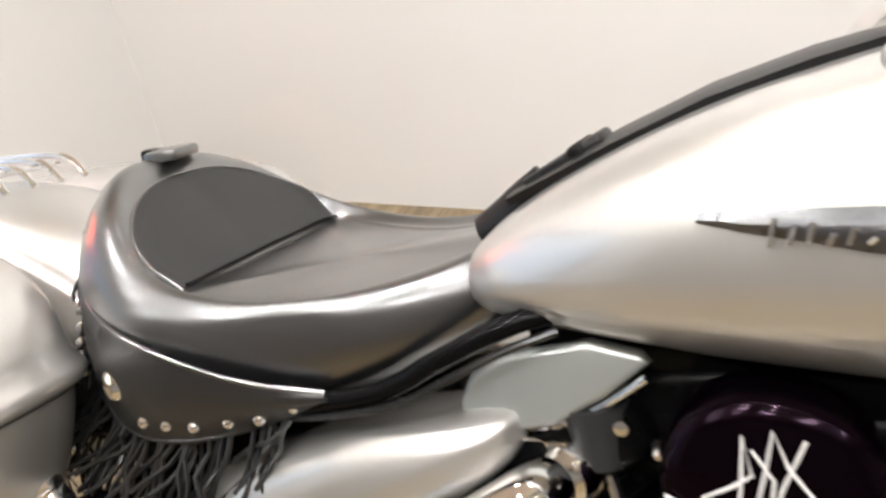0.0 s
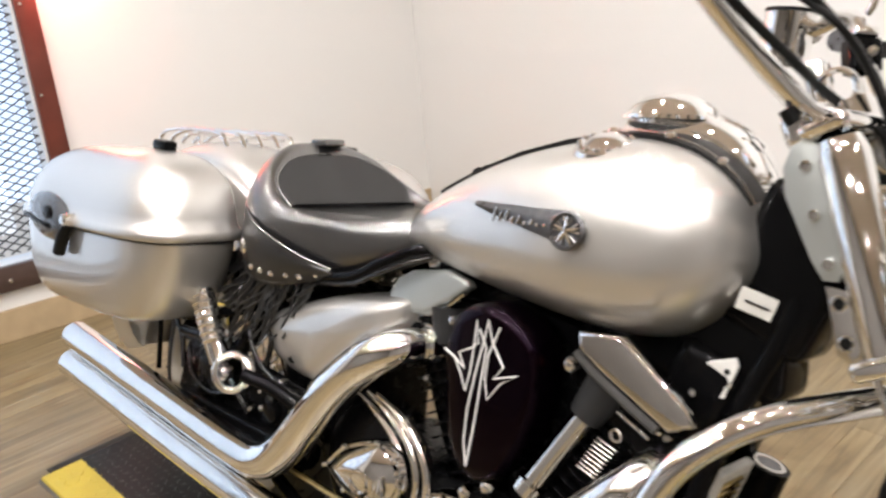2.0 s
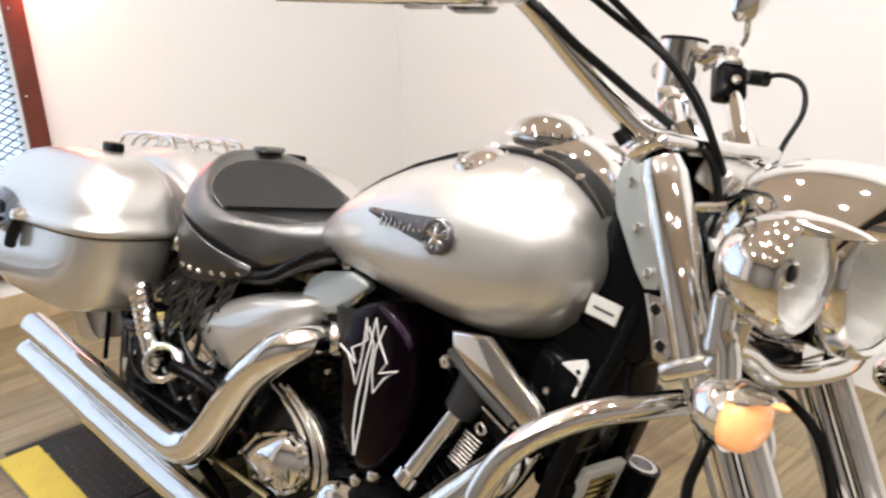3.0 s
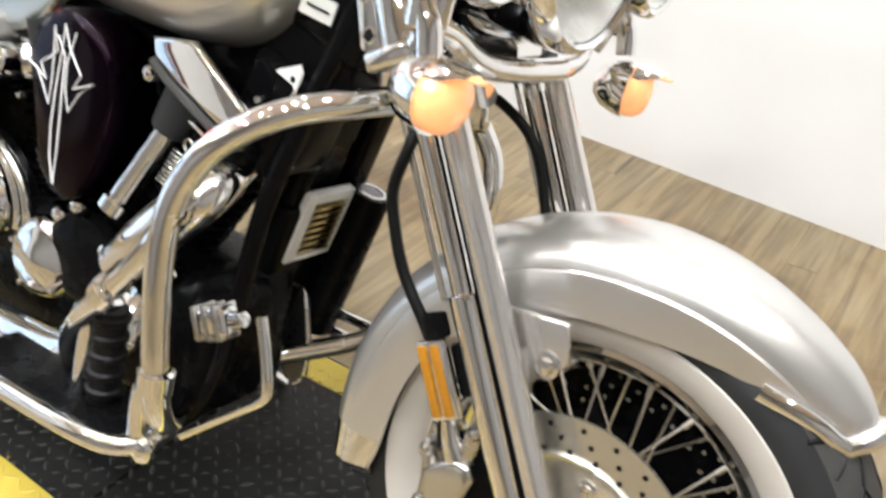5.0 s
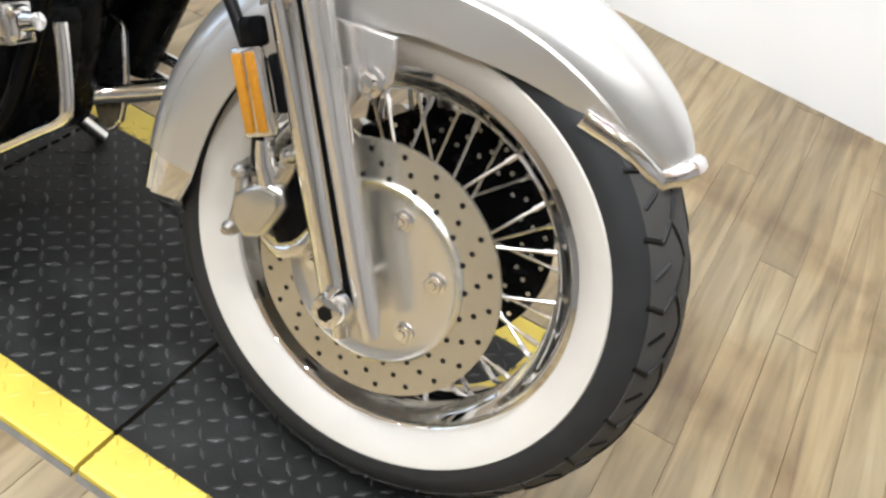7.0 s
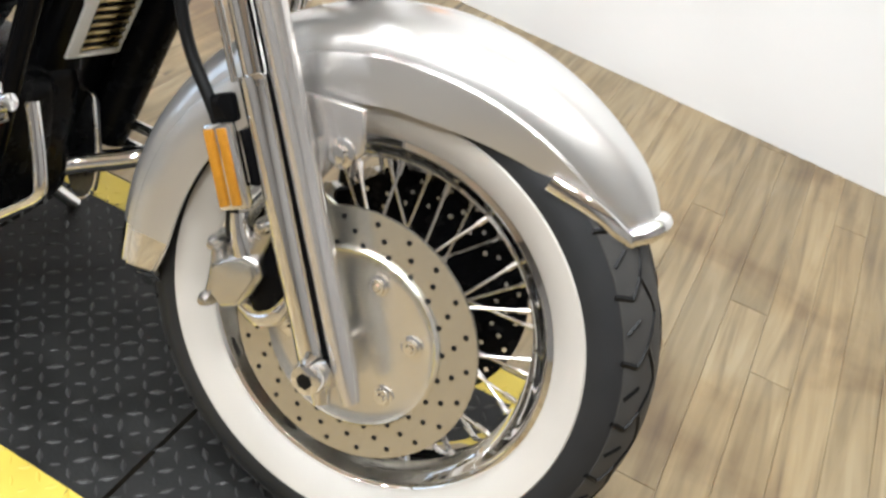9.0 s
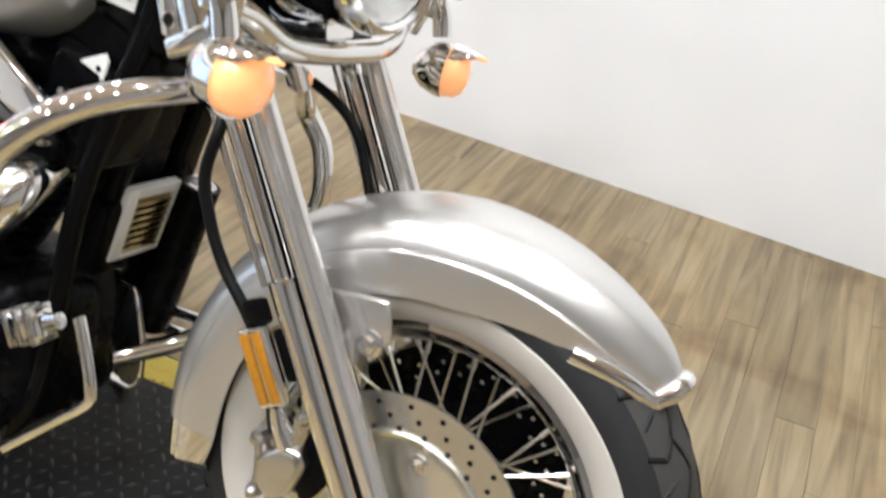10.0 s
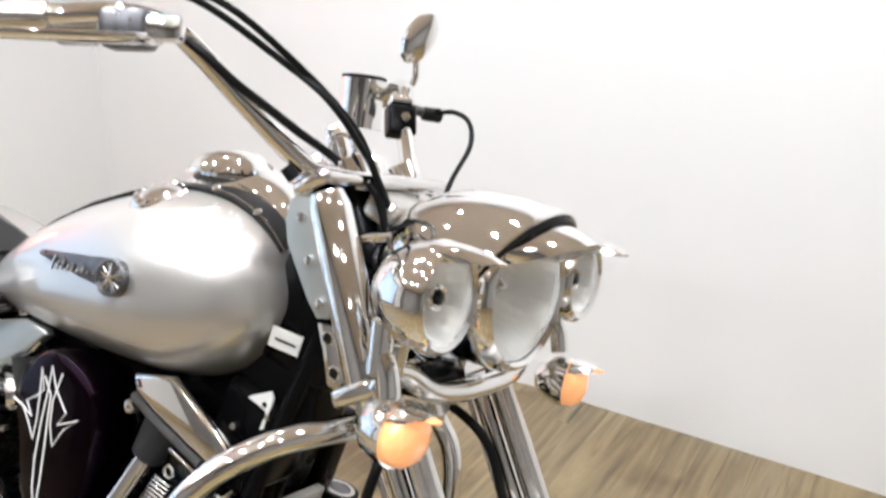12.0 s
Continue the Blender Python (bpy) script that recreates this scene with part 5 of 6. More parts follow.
# oil cooler with slats, black radiator stack and filter canister
cooler = part("oil_cooler", box((0.05, 0.15, 0.30), Matrix.Translation((1.082, 0.10, 0.372)) @ pose(0, 0, 0, 0, 16, 0), 0.012, 2), BLACK, bike, "black cooler housing with a chrome slatted grille")
gm = Matrix.Translation((1.134, 0.111, 0.474)) @ pose(0, 0, 0, 0, 16, 0)
for dy, dz, sy, sz in ((-0.046, 0, 0.022, 0.122), (0.046, 0, 0.008, 0.122), (0.003, 0.052, 0.078, 0.018), (0.003, -0.0575, 0.078, 0.007)):
    part("grille_bar", box((0.016, sy, sz), gm @ pose(0, dy, dz), 0.003), TAG, cooler, "pale metal grille frame")
for i in range(7):
    part("slat", box((0.012, 0.080, 0.0056), gm @ pose(0.001, 0.003, -0.047 + 0.0130 * i, 0, 20, 0), 0.002, 1), BRASS, cooler)
# added black box, hides the bright floor behind the grille
part("grille_blocker", box((0.035, 0.14, 0.20), Matrix.Translation((1.128, 0.085, 0.590)) @ pose(0, 0, 0, 0, 18, 0), 0.012, 3), ENGINE, cooler, "black blocker that keeps the space above the grille dark")
part("stack_post", box((0.040, 0.05, 0.17), Matrix.Translation((1.130, 0.195, 0.575)) @ pose(0, 0, 0, 0, 16, 0), 0.01, 3), BLACK, cooler, "black post beside the grille")
can = part("filter_canister", tube([(1.165, 0.192, 0.522), (1.10, 0.18, 0.27)], 0.034, 26, smoothed=False), ENGINE, bike, "black canister with a chrome ring")
part("canister_ring", turned([(0.027, -0.001), (0.0265, 0.002), (0.019, 0.002), (0.018, -0.001)], axis_at((1.1655, 0.192, 0.522), (0.26, 0.05, 0.96)), 28, cap=False), DULL_CHROME, can)
part("canister_cap", turned([(0.0005, 0.0015), (0.016, 0.0015), (0.0175, 0.0), (0.0175, -0.004)], axis_at((1.1655, 0.192, 0.522), (0.26, 0.05, 0.96)), 24), PEWTER, can)

# -- engine guard, pegs and pedals --
def guard(s):
    g = part("engine_guard", tube([(1.405, 0.05, 0.745), (1.37, 0.12, 0.735), (1.32, 0.21, 0.70), (1.288, 0.268, 0.662), (1.312, 0.284, 0.612), (1.323, 0.286, 0.555), (1.317, 0.283, 0.50), (1.28, 0.26, 0.38), (1.20, 0.20, 0.28), (1.10, 0.10, 0.235)] if s > 0 else [(1.405, s * 0.05, 0.745), (1.36, s * 0.12, 0.733), (1.304, s * 0.19, 0.710), (1.256, s * 0.235, 0.667), (1.226, s * 0.254, 0.612), (1.214, s * 0.262, 0.55), (1.215, s * 0.264, 0.46), (1.222, s * 0.262, 0.37), (1.218, s * 0.245, 0.31), (1.17, s * 0.18, 0.262), (1.10, s * 0.10, 0.235)], 0.0165, 18), CHROME, bike, "chrome tubular engine guard")
    if s > 0:
        return g
    part("guard_arm", tube([(1.224, s * 0.258, 0.585), (1.192, s * 0.262, 0.525), (1.130, s * 0.262, 0.450), (1.075, s * 0.255, 0.395), (1.02, s * 0.23, 0.33), (0.99, s * 0.20, 0.27)], 0.0150, 16), CHROME, g)
    part("guard_clamp", turned([(0.016, 0.012), (0.023, 0.010), (0.023, -0.010), (0.016, -0.012)], axis_at((1.130, s * 0.262, 0.450), (0.65, 0, 0.75)), 18, cap=False), CHROME, g)
    part("guard_collar", turned([(0.017, 0.016), (0.0225, 0.013), (0.0225, -0.013), (0.017, -0.016)], axis_at((1.222, s * 0.262, 0.372), (0.05, 0, 1)), 20, cap=False), CHROME, g)
    rubber = part("peg_rubber", tube([(1.106, s * 0.235, 0.412), (1.098, s * 0.235, 0.280)], 0.021, 18, smoothed=False), CABLE, g, "black ribbed rubber peg")
    for k in range(5):
        part("rubber_ring", turned([(0.021, -0.006), (0.0245, -0.003), (0.0245, 0.003), (0.021, 0.006)], axis_at((1.105 - 0.0014 * k, s * 0.235, 0.400 - 0.026 * k), (0.06, 0, 1)), 18, cap=False), CABLE, rubber)
    part("peg_tube", tube([(1.082, s * 0.244, 0.420), (1.058, s * 0.244, 0.262)], 0.0125, 14, smoothed=False), CHROME, g, "chrome tube beside the peg")
    peg = part("highway_peg", tube([(1.205, s * 0.265, 0.355), (1.20, s * 0.265, 0.33), (1.20, s * 0.265, 0.29)], 0.012, 14, smoothed=False), CHROME, g)
    return g


right_guard = guard(-1)
part("guard_clamp", box((0.036, 0.040, 0.040), Matrix.Translation((1.352, -0.132, 0.731)) @ pose(0, 0, 35), 0.008, 3), DULL_CHROME, right_guard, "clamp holding the guard")
far_guard = guard(1)
board = part("footboard", box((0.34, 0.10, 0.022), Matrix.Translation((1.02, -0.24, 0.262)) @ pose(0, 0, 0, 0, -3, 0), 0.009, 3), ENGINE, bike, "rubber-topped rider footboard with a chrome rim")
part("board_rim", tube([(0.86, -0.292, 0.256), (1.02, -0.296, 0.262), (1.16, -0.292, 0.272), (1.205, -0.262, 0.277), (1.20, -0.215, 0.276)], 0.013, 14), CHROME, board, "chrome footboard rim")
part("board_tip", ball(Matrix.Translation((1.21, -0.262, 0.272)) @ Matrix.Diagonal((1.0, 0.8, 1.2, 1)), 0.017), CHROME, board, "rounded chrome end of the footboard rim")
peg = part("highway_peg", tube([(1.335, 0.292, 0.415), (1.360, 0.345, 0.375), (1.372, 0.370, 0.350)], 0.021, 18, smoothed=False), CABLE, far_guard, "black rubber highway peg")
part("peg_cap", turned([(0.0005, 0.006), (0.012, 0.005), (0.016, 0.0)], axis_at((1.335, 0.292, 0.415), (-0.35, -0.75, 0.56)), 16), CHROME, peg)
part("brake_pedal", tube([(1.264, -0.14, 0.438), (1.276, -0.14, 0.40), (1.288, -0.14, 0.35), (1.284, -0.14, 0.325), (1.24, -0.14, 0.285), (1.15, -0.14, 0.206)], 0.0075, 10, 6, flat=0.6), CHROME, bike, "chrome brake pedal rim")
knob = part("brake_cylinder", box((0.06, 0.035, 0.042), Matrix.Translation((1.212, -0.165, 0.418)) @ pose(0, 0, 0, 0, -22, 0), 0.010, 3), CHROME, bike, "small polished brake cylinder")
for dx in (-0.018, 0.0, 0.018):
    part("cylinder_fin", box((0.008, 0.040, 0.046), Matrix.Translation((1.212, -0.165, 0.418)) @ pose(0, 0, 0, 0, -22, 0) @ pose(dx, 0, 0), 0.003), DULL_CHROME, knob)
part("cylinder_nut", turned([(0.0005, 0.02), (0.010, 0.018), (0.012, 0.0)], axis_at((1.243, -0.165, 0.432), (0.9, 0, 0.4)), 12), CHROME, knob)
oval = part("guard_plate", plate([(1.069, 0.315), (1.073, 0.336), (1.087, 0.348), (1.104, 0.347), (1.116, 0.334), (1.135, 0.249), (1.133, 0.197), (1.117, 0.178), (1.095, 0.179), (1.080, 0.205)], 0.13, 0.142, 0.003), PEWTER, bike, "long oval dark steel plate with a chrome edge")
part("plate_edge", tube([(1.087, 0.129, 0.348), (1.104, 0.129, 0.347), (1.116, 0.129, 0.334), (1.135, 0.129, 0.249), (1.133, 0.129, 0.197), (1.117, 0.129, 0.178)], 0.0035, 8, 4), CHROME, oval)
part("front_cover", box((0.10, 0.15, 0.20), pose(1.09, -0.03, 0.30), 0.03, 3), ENGINE, bike, "black lower engine cover")
for dz in (0, 0.035):
    part("shift_rod", tube([(0.95, 0.19, 0.26 + dz), (1.28, 0.20, 0.265 + dz)], 0.009, 12, smoothed=False), CHROME, bike)
# passenger pegs
for s, off in ((-1, 0.0), (1, 0.10)):
    y = s * 0.19 + off
    peg = part("passenger_peg", tube([(0.135, y, 0.628), (0.147, y, 0.61), (0.20, y, 0.53), (0.235, y, 0.475)], [0.016, 0.024, 0.023, 0.019], 18, smoothed=False), CHROME, bike, "folded-up chrome passenger peg")
    for k in range(8):
        part("peg_ring", turned([(0.0222, -0.006), (0.0252, 0), (0.0222, 0.006)], axis_at(Vector((0.15, y, 0.605)).lerp(Vector((0.21, y, 0.515)), k / 7), (0.52, 0.0, -0.85)), 16, cap=False), CHROME, peg)
    ring_pose = axis_at((0.280, y, 0.470), (0.7, s * 0.6, 0.3))
    part("peg_clevis", tube([ring_pose @ Vector((0.032 * math.cos(a), 0.034 * math.sin(a), 0)) for a in np.linspace(0.0, 6.2, 14)], 0.0075, 12, 3), CHROME, peg, "chrome ring clevis of the peg")
    part("clevis_cheek", tube([ring_pose @ Vector((0.033 * math.cos(a), 0.035 * math.sin(a), 0.001)) for a in np.linspace(-0.9, 1.1, 7)], [0.006, 0.011, 0.0135, 0.0135, 0.013, 0.011, 0.006], 12, 3, flat=0.7), CHROME, peg, "broad cheek of the clevis")
    part("peg_knuckle", ball(Matrix.Translation((0.243, y, 0.462)) @ Matrix.Diagonal((1.2, 1, 1, 1)), 0.021), CHROME, peg)
    part("peg_bracket", tube([(0.315, y, 0.475), (0.36, y - s * 0.03, 0.46), (0.42, y - s * 0.06, 0.43)], 0.014, 10), BLACK, peg)
# added black panel: keeps the area in front of the rear wheel dark
part("swingarm_dark_panel", plate([(-0.06, 0.33), (-0.03, 0.44), (0.04, 0.49), (0.13, 0.47), (0.40, 0.46), (0.46, 0.40), (0.40, 0.28), (0.05, 0.25)], -0.098, -0.110, 0.006), ENGINE, bike, "black panel added to darken the space round the swingarm")
# brackets, a spring and laces between bag and dark panel
part("bag_strut", tube([(-0.115, -0.13, 0.515), (-0.112, -0.132, 0.43), (-0.108, -0.135, 0.36)], 0.006, 8), BLACK, bike, "thin black bag strut")
part("rear_reservoir", tube([(0.025, -0.135, 0.485), (0.115, -0.14, 0.495)], 0.024, 18, smoothed=False), BLACK, bike, "black brake fluid reservoir")
for pts, r in (([(0.03, -0.14, 0.45), (0.07, -0.15, 0.40), (0.14, -0.145, 0.38), (0.22, -0.14, 0.41)], 0.005), ([(-0.05, -0.13, 0.50), (0.0, -0.14, 0.46), (0.02, -0.145, 0.40)], 0.006), ([(0.16, -0.13, 0.60), (0.19, -0.14, 0.52), (0.18, -0.14, 0.44), (0.26, -0.135, 0.37)], 0.006)):
    part("rear_hose", tube(pts, r, 8), HOSE, bike, "thin black rubber hose")
for x, z in ((-0.02, 0.47), (0.06, 0.43), (0.15, 0.45), (0.20, 0.40), (0.29, 0.39), (0.02, 0.41), (0.10, 0.37)):
    part("bolt", turned([(0.0005, 0.008), (0.004, 0.008), (0.006, 0.006), (0.0075, 0.001), (0.0075, -0.01)], axis_at((x, -0.122, z), (0.1, -1, 0.2)), 10), DULL_CHROME, bike)
for a, b in (((0.072, 0.575), (0.125, 0.665)), ((0.095, 0.555), (0.150, 0.640)), ((0.120, 0.545), (0.160, 0.615)), ((0.125, 0.672), (0.118, 0.552)), ((0.105, 0.640), (0.150, 0.585)), ((0.085, 0.600), (0.128, 0.560)), ((0.148, 0.655), (0.090, 0.620))):
    part("lace", tube([(a[0], -0.10, a[1]), (b[0], -0.102, b[1])], 0.0022, 6, smoothed=False), CABLE, bike, "crossed black leather lace")
for x, z, r in ((0.12, 0.40, 0.032), (0.34, 0.40, 0.040), (0.40, 0.53, 0.03)):
    part("linkage_boss", turned([(0.0005, 0.03), (r * 0.5, 0.028), (r * 0.6, 0.016), (r, 0.012), (r, -0.01)], axis_at((x, -0.115, z), (0, -1, 0)), 18), BLACK, bike)

# -- headlamp, spot lamps, turn signals --
HC = Vector((1.497, 0.016, 0.925))
HAX = Vector((1, -0.07, -0.03)).normalized()
hm = axis_at(HC, HAX)
head = part("headlamp", turned([(0.01, -0.20), (0.045, -0.19), (0.075, -0.155), (0.094, -0.10), (0.102, -0.04), (0.104, 0.0), (0.104, 0.016)], hm, 48, cap=False), CHROME, bike, "large round chrome headlamp", 75)
part("headlamp_ring", turned([(0.089, 0.035), (0.094, 0.04), (0.101, 0.034), (0.105, 0.02), (0.105, 0.008)], hm, 48, cap=False), CHROME, head, "chrome headlamp rim")
part("headlamp_bowl", turned([(0.012, -0.055), (0.024, -0.052), (0.036, -0.045), (0.046, -0.036), (0.056, -0.024), (0.066, -0.010), (0.078, 0.008), (0.089, 0.030)], hm, 26, cap=False), BULB, head, "mirrored faceted bowl", 3)
part("headlamp_lens", turned([(0.0005, 0.058), (0.03, 0.056), (0.06, 0.049), (0.088, 0.034), (0.088, 0.031), (0.06, 0.045), (0.03, 0.052), (0.0005, 0.054)], hm, 48), GLASS, head, "clear headlamp lens").visible_shadow = False
part("bulb", tube([hm @ Vector((0, 0, -0.055)), hm @ Vector((0, 0, -0.01)), hm @ Vector((0, 0, 0.0))], [0.012, 0.012, 0.003], 12, smoothed=False), DULL_CHROME, head)


def visor(m, r, reach, start, end, name, parent, mat, label, droop=0.14):
    rows = []
    for t in np.linspace(0, 1, 9):
        row = []
        for a in np.linspace(start, end, 25):
            peak = math.sin((a - start) / (end - start) * math.pi) ** 0.6
            ang = radians(a)
            row.append(m @ Vector((r * (1 - droop * t * t) * math.cos(ang), r * (1 - droop * t * t) * math.sin(ang), 0.012 + reach * t * peak)))
        rows.append(row)
    return part(name, thicken(sheet(rows), 0.003), mat, parent, label)


def up_angle(m):
    v = m.to_3x3().inverted() @ Vector((0, 0, 1))
    return math.degrees(math.atan2(v.y, v.x))


ua = up_angle(hm)
visor(hm, 0.099, 0.108, ua - 64, ua + 64, "headlamp_visor", head, CHROME, "chrome visor over the headlamp", 0.24)
HOOD = [(-0.165, 0.060), (-0.13, 0.092), (-0.09, 0.110), (-0.04, 0.118), (0.02, 0.115), (0.07, 0.1035)]
hood, lip, seal = [], [], []
for t in np.linspace(0, 1, 12):
    row = []
    for a in np.linspace(-88, 88, 33):
        front = 0.006 + 0.060 * max(0.0, math.cos(radians(a))) ** 0.9
        h = -0.165 + (front + 0.165) * t
        r = smooth_at(h, HOOD)[0]
        ang = radians(ua + a)
        row.append(hm @ Vector((r * math.cos(ang), r * math.sin(ang), h)))
        if t == 1:
            lip.append(row[-1])
    hood.append(row)
for a in np.linspace(-105, 105, 45):
    h = 0.066 * max(0.0, math.cos(radians(a))) ** 0.9 + 0.004
    r = smooth_at(h, HOOD)[0] - 0.009
    seal.append(hm @ Vector((r * math.cos(radians(ua + a)), r * math.sin(radians(ua + a)), h - 0.004)))
hood_ob = part("headlamp_hood", thicken(sheet(hood), 0.003), CHROME, head, "smooth chrome hood over the lamp shell", 70)
part("hood_lip", tube(lip[::2], 0.0032, 8, 3), CHROME, hood_ob)
part("hood_seal", tube(seal[::2], 0.006, 8, 3), CABLE, hood_ob, "black seal under the hood's rim")
for s, y in ((-1, -0.185), (1, 0.225)):
    lc = Vector((1.507, y, 0.928))
    lm = axis_at(lc, (1, -0.03, -0.02))
    spot = part("spot_lamp", turned([(0.008, -0.064), (0.028, -0.060), (0.046, -0.044), (0.057, -0.020), (0.061, 0.0), (0.061, 0.01)], lm, 40, cap=False), CHROME, bike, "round chrome spot lamp", 75)
    part("spot_ring", turned([(0.050, 0.022), (0.056, 0.025), (0.062, 0.018), (0.063, 0.006)], lm, 40, cap=False), CHROME, spot)
    part("spot_bowl", turned([(0.008, -0.035), (0.016, -0.033), (0.024, -0.027), (0.032, -0.018), (0.040, -0.006), (0.052, 0.02)], lm, 20, cap=False), BULB, spot, "", 3)
    bulb = part("spot_bulb", tube([lm @ Vector((0, 0, -0.03)), lm @ Vector((0, 0, 0.005))], 0.008, 10, smoothed=False), DULL_CHROME, spot)
    part("bulb_cap", turned([(0.0005, 0.012), (0.006, 0.0115), (0.009, 0.009), (0.009, 0.004)], lm, 16), CABLE, bulb, "dark bulb cap")
    part("bulb_ring", turned([(0.011, 0.006), (0.014, 0.009), (0.016, 0.006), (0.014, 0.003)], lm, 20, cap=False), CHROME, bulb)
    part("spot_lens", turned([(0.0005, 0.033), (0.03, 0.030), (0.051, 0.021), (0.051, 0.018), (0.03, 0.027), (0.0005, 0.030)], lm, 36), GLASS, spot, "clear spot lamp lens").visible_shadow = False
    ua2 = up_angle(lm)
    visor(lm, 0.062, 0.070, ua2 - 34, ua2 + 34, "spot_visor", spot, CHROME, "small chrome visor", 0.22)
    part("spot_stem", tube([(1.47, y, 0.87), (1.465, y, 0.84), (1.455, y, 0.815)], 0.015, 12), CHROME, spot)
    ys = y - 0.02 if s < 0 else y + 0.027
    ahead = 0.0 if s < 0 else 0.014
    sc = Vector((1.490 + ahead, ys, 0.780 if s < 0 else 0.770))
    sm = axis_at(sc, (1, s * 0.12, -0.08))
    sig = part("turn_signal", turned([(0.006, -0.042), (0.021, -0.037), (0.032, -0.023), (0.037, -0.005), (0.038, 0.010)], sm, 32), CHROME, bike, "bullet turn signal with an amber lens", 75)
    part("signal_lens", turned([(0.034, 0.008), (0.035, 0.012), (0.033, 0.024), (0.025, 0.033), (0.012, 0.038), (0.0005, 0.039)], sm, 32), AMBER, sig, "orange lens")
    ua3 = up_angle(sm)
    visor(sm, 0.039, 0.038, ua3 - 58, ua3 + 58, "signal_visor", sig, CHROME, "chrome visor over the lens")
    # the lens mirrored in the visor, built as a glowing amber piece
    visor(sm, 0.0345, 0.047, ua3 - 34, ua3 + 34, "visor_reflection", sig, AMBER, "lens reflection in the visor, built as an amber tip")
    part("signal_stem", tube([(1.464 + ahead, ys, 0.86), (1.474 + ahead, ys, 0.84), (1.480 + ahead, ys, 0.812)], 0.0135, 12), CHROME, sig)
    part("signal_collar", turned([(0.010, 0.03), (0.014, 0.026), (0.014, -0.03), (0.010, -0.034)], axis_at((1.463 + ahead, ys, 0.868), (0, 0, 1)), 16), CHROME, sig)
part("light_bar", tube([(1.46, -0.215, 0.845), (1.462, -0.15, 0.830), (1.475, -0.10, 0.803), (1.485, -0.03, 0.796), (1.485, 0.07, 0.796), (1.475, 0.14, 0.803), (1.462, 0.19, 0.830), (1.46, 0.255, 0.845)], 0.014, 16), CHROME, bike, "chrome light bar under the headlamp")
part("bar_mount", box((0.06, 0.20, 0.035), pose(1.435, 0.015, 0.80), 0.01), BLACK, bike)
part("headlamp_mount", tube([(1.47, 0.018, 0.815), (1.41, 0.018, 0.81), (1.36, 0.018, 0.84)], 0.03, 14), CHROME, bike)
part("fork_nacelle", box((0.09, 0.15, 0.13), Matrix.Translation((1.385, 0.015, 0.905)) @ pose(0, 0, 0, 0, 24, 0), 0.03, 4), ENGINE, bike, "dark bracket block behind the headlamp")

# -- handlebar, controls, cables --
for s, off in ((-1, 0.0), (1, 0.03)):
    bar = part("handlebar", tube([(1.285, s * 0.045 + off, 1.045), (1.280, s * 0.085 + off, 1.040), (1.262, s * 0.115 + off, 1.050), (1.209, s * 0.172 + off, 1.115), (1.172, s * 0.222 + off, 1.170), (1.150, s * 0.252 + off, 1.192), (1.11, s * 0.288 + off, 1.197), (1.05, s * 0.335 + off, 1.185), (0.90, s * 0.43 + off, 1.165)], 0.0132, 18), CHROME, bike, "chrome pullback handlebar")
    a, b = Vector((1.055, s * 0.335 + off, 1.183)), Vector((0.905, s * 0.427 + off, 1.166))
    part("grip", tube([a, a.lerp(b, 0.05), b.lerp(a, 0.05), b], [0.017, 0.0195, 0.0195, 0.016], 20, smoothed=False), DULL_CHROME, bar, "ribbed chrome grip")
    if s < 0:
        m = axis_at((1.128, s * 0.285 + off, 1.180), (b - a).normalized())
        part("switch_housing", box((0.052, 0.046, 0.058), m, 0.010, 3), PEWTER, bar, "brown-grey switch housing")
        part("switch_box", box((0.030, 0.030, 0.040), m @ pose(0.012, 0.0, -0.045), 0.005), CHROME, bar)
        part("switch_button", box((0.014, 0.016, 0.020), m @ pose(-0.028, 0.006, 0.006), 0.003), CABLE, bar)
        part("lever_perch", box((0.022, 0.040, 0.050), m @ pose(-0.024, 0.004, 0.066), 0.006), DULL_CHROME, bar)
        part("master_cylinder", box((0.05, 0.034, 0.05), Matrix.Translation((1.145, s * 0.278 + off, 1.215)) @ pose(0, 0, s * 50), 0.01, 3), CHROME, bar)
        part("lever", tube([(1.155, s * 0.262 + off, 1.175), (1.165, s * 0.32 + off, 1.165), (1.10, s * 0.385 + off, 1.155), (0.985, s * 0.455 + off, 1.145)], [0.011, 0.009, 0.008, 0.007], 12, flat=0.6), CHROME, bar, "polished lever")
    else:
        part("clutch_perch", tube([(1.115, 0.315, 1.165), (1.115, 0.345, 1.165)], 0.017, 16, smoothed=False), PEWTER, bar, "dark clutch perch")
        part("clutch_lever", tube([(1.11, 0.33, 1.168), (1.130, 0.350, 1.164), (1.145, 0.370, 1.160)], 0.009, 10), PEWTER, bar)
        part("perch_clamp", box((0.03, 0.022, 0.05), Matrix.Translation((1.10, 0.318, 1.185)) @ pose(0, 0, 40), 0.006), CHROME, bar)
    part("riser", tube([(1.305, s * 0.048 + off, 1.03), (1.288, s * 0.048 + off, 1.06)], 0.024, 18, smoothed=False), CHROME, bar)
    part("bar_bung", tube([(1.262, s * 0.128 + off, 1.030), (1.252, s * 0.134 + off, 1.044)], 0.009, 10, smoothed=False), CABLE, bar)
holder = part("cup_holder", turned([(0.039, 0.0), (0.040, 0.09), (0.038, 0.09), (0.037, 0.004)], axis_at((1.020, 0.346, 1.122), (0, 0, 1)), 36, cap=False), CHROME, bike, "open chrome cup holder on the handlebar")
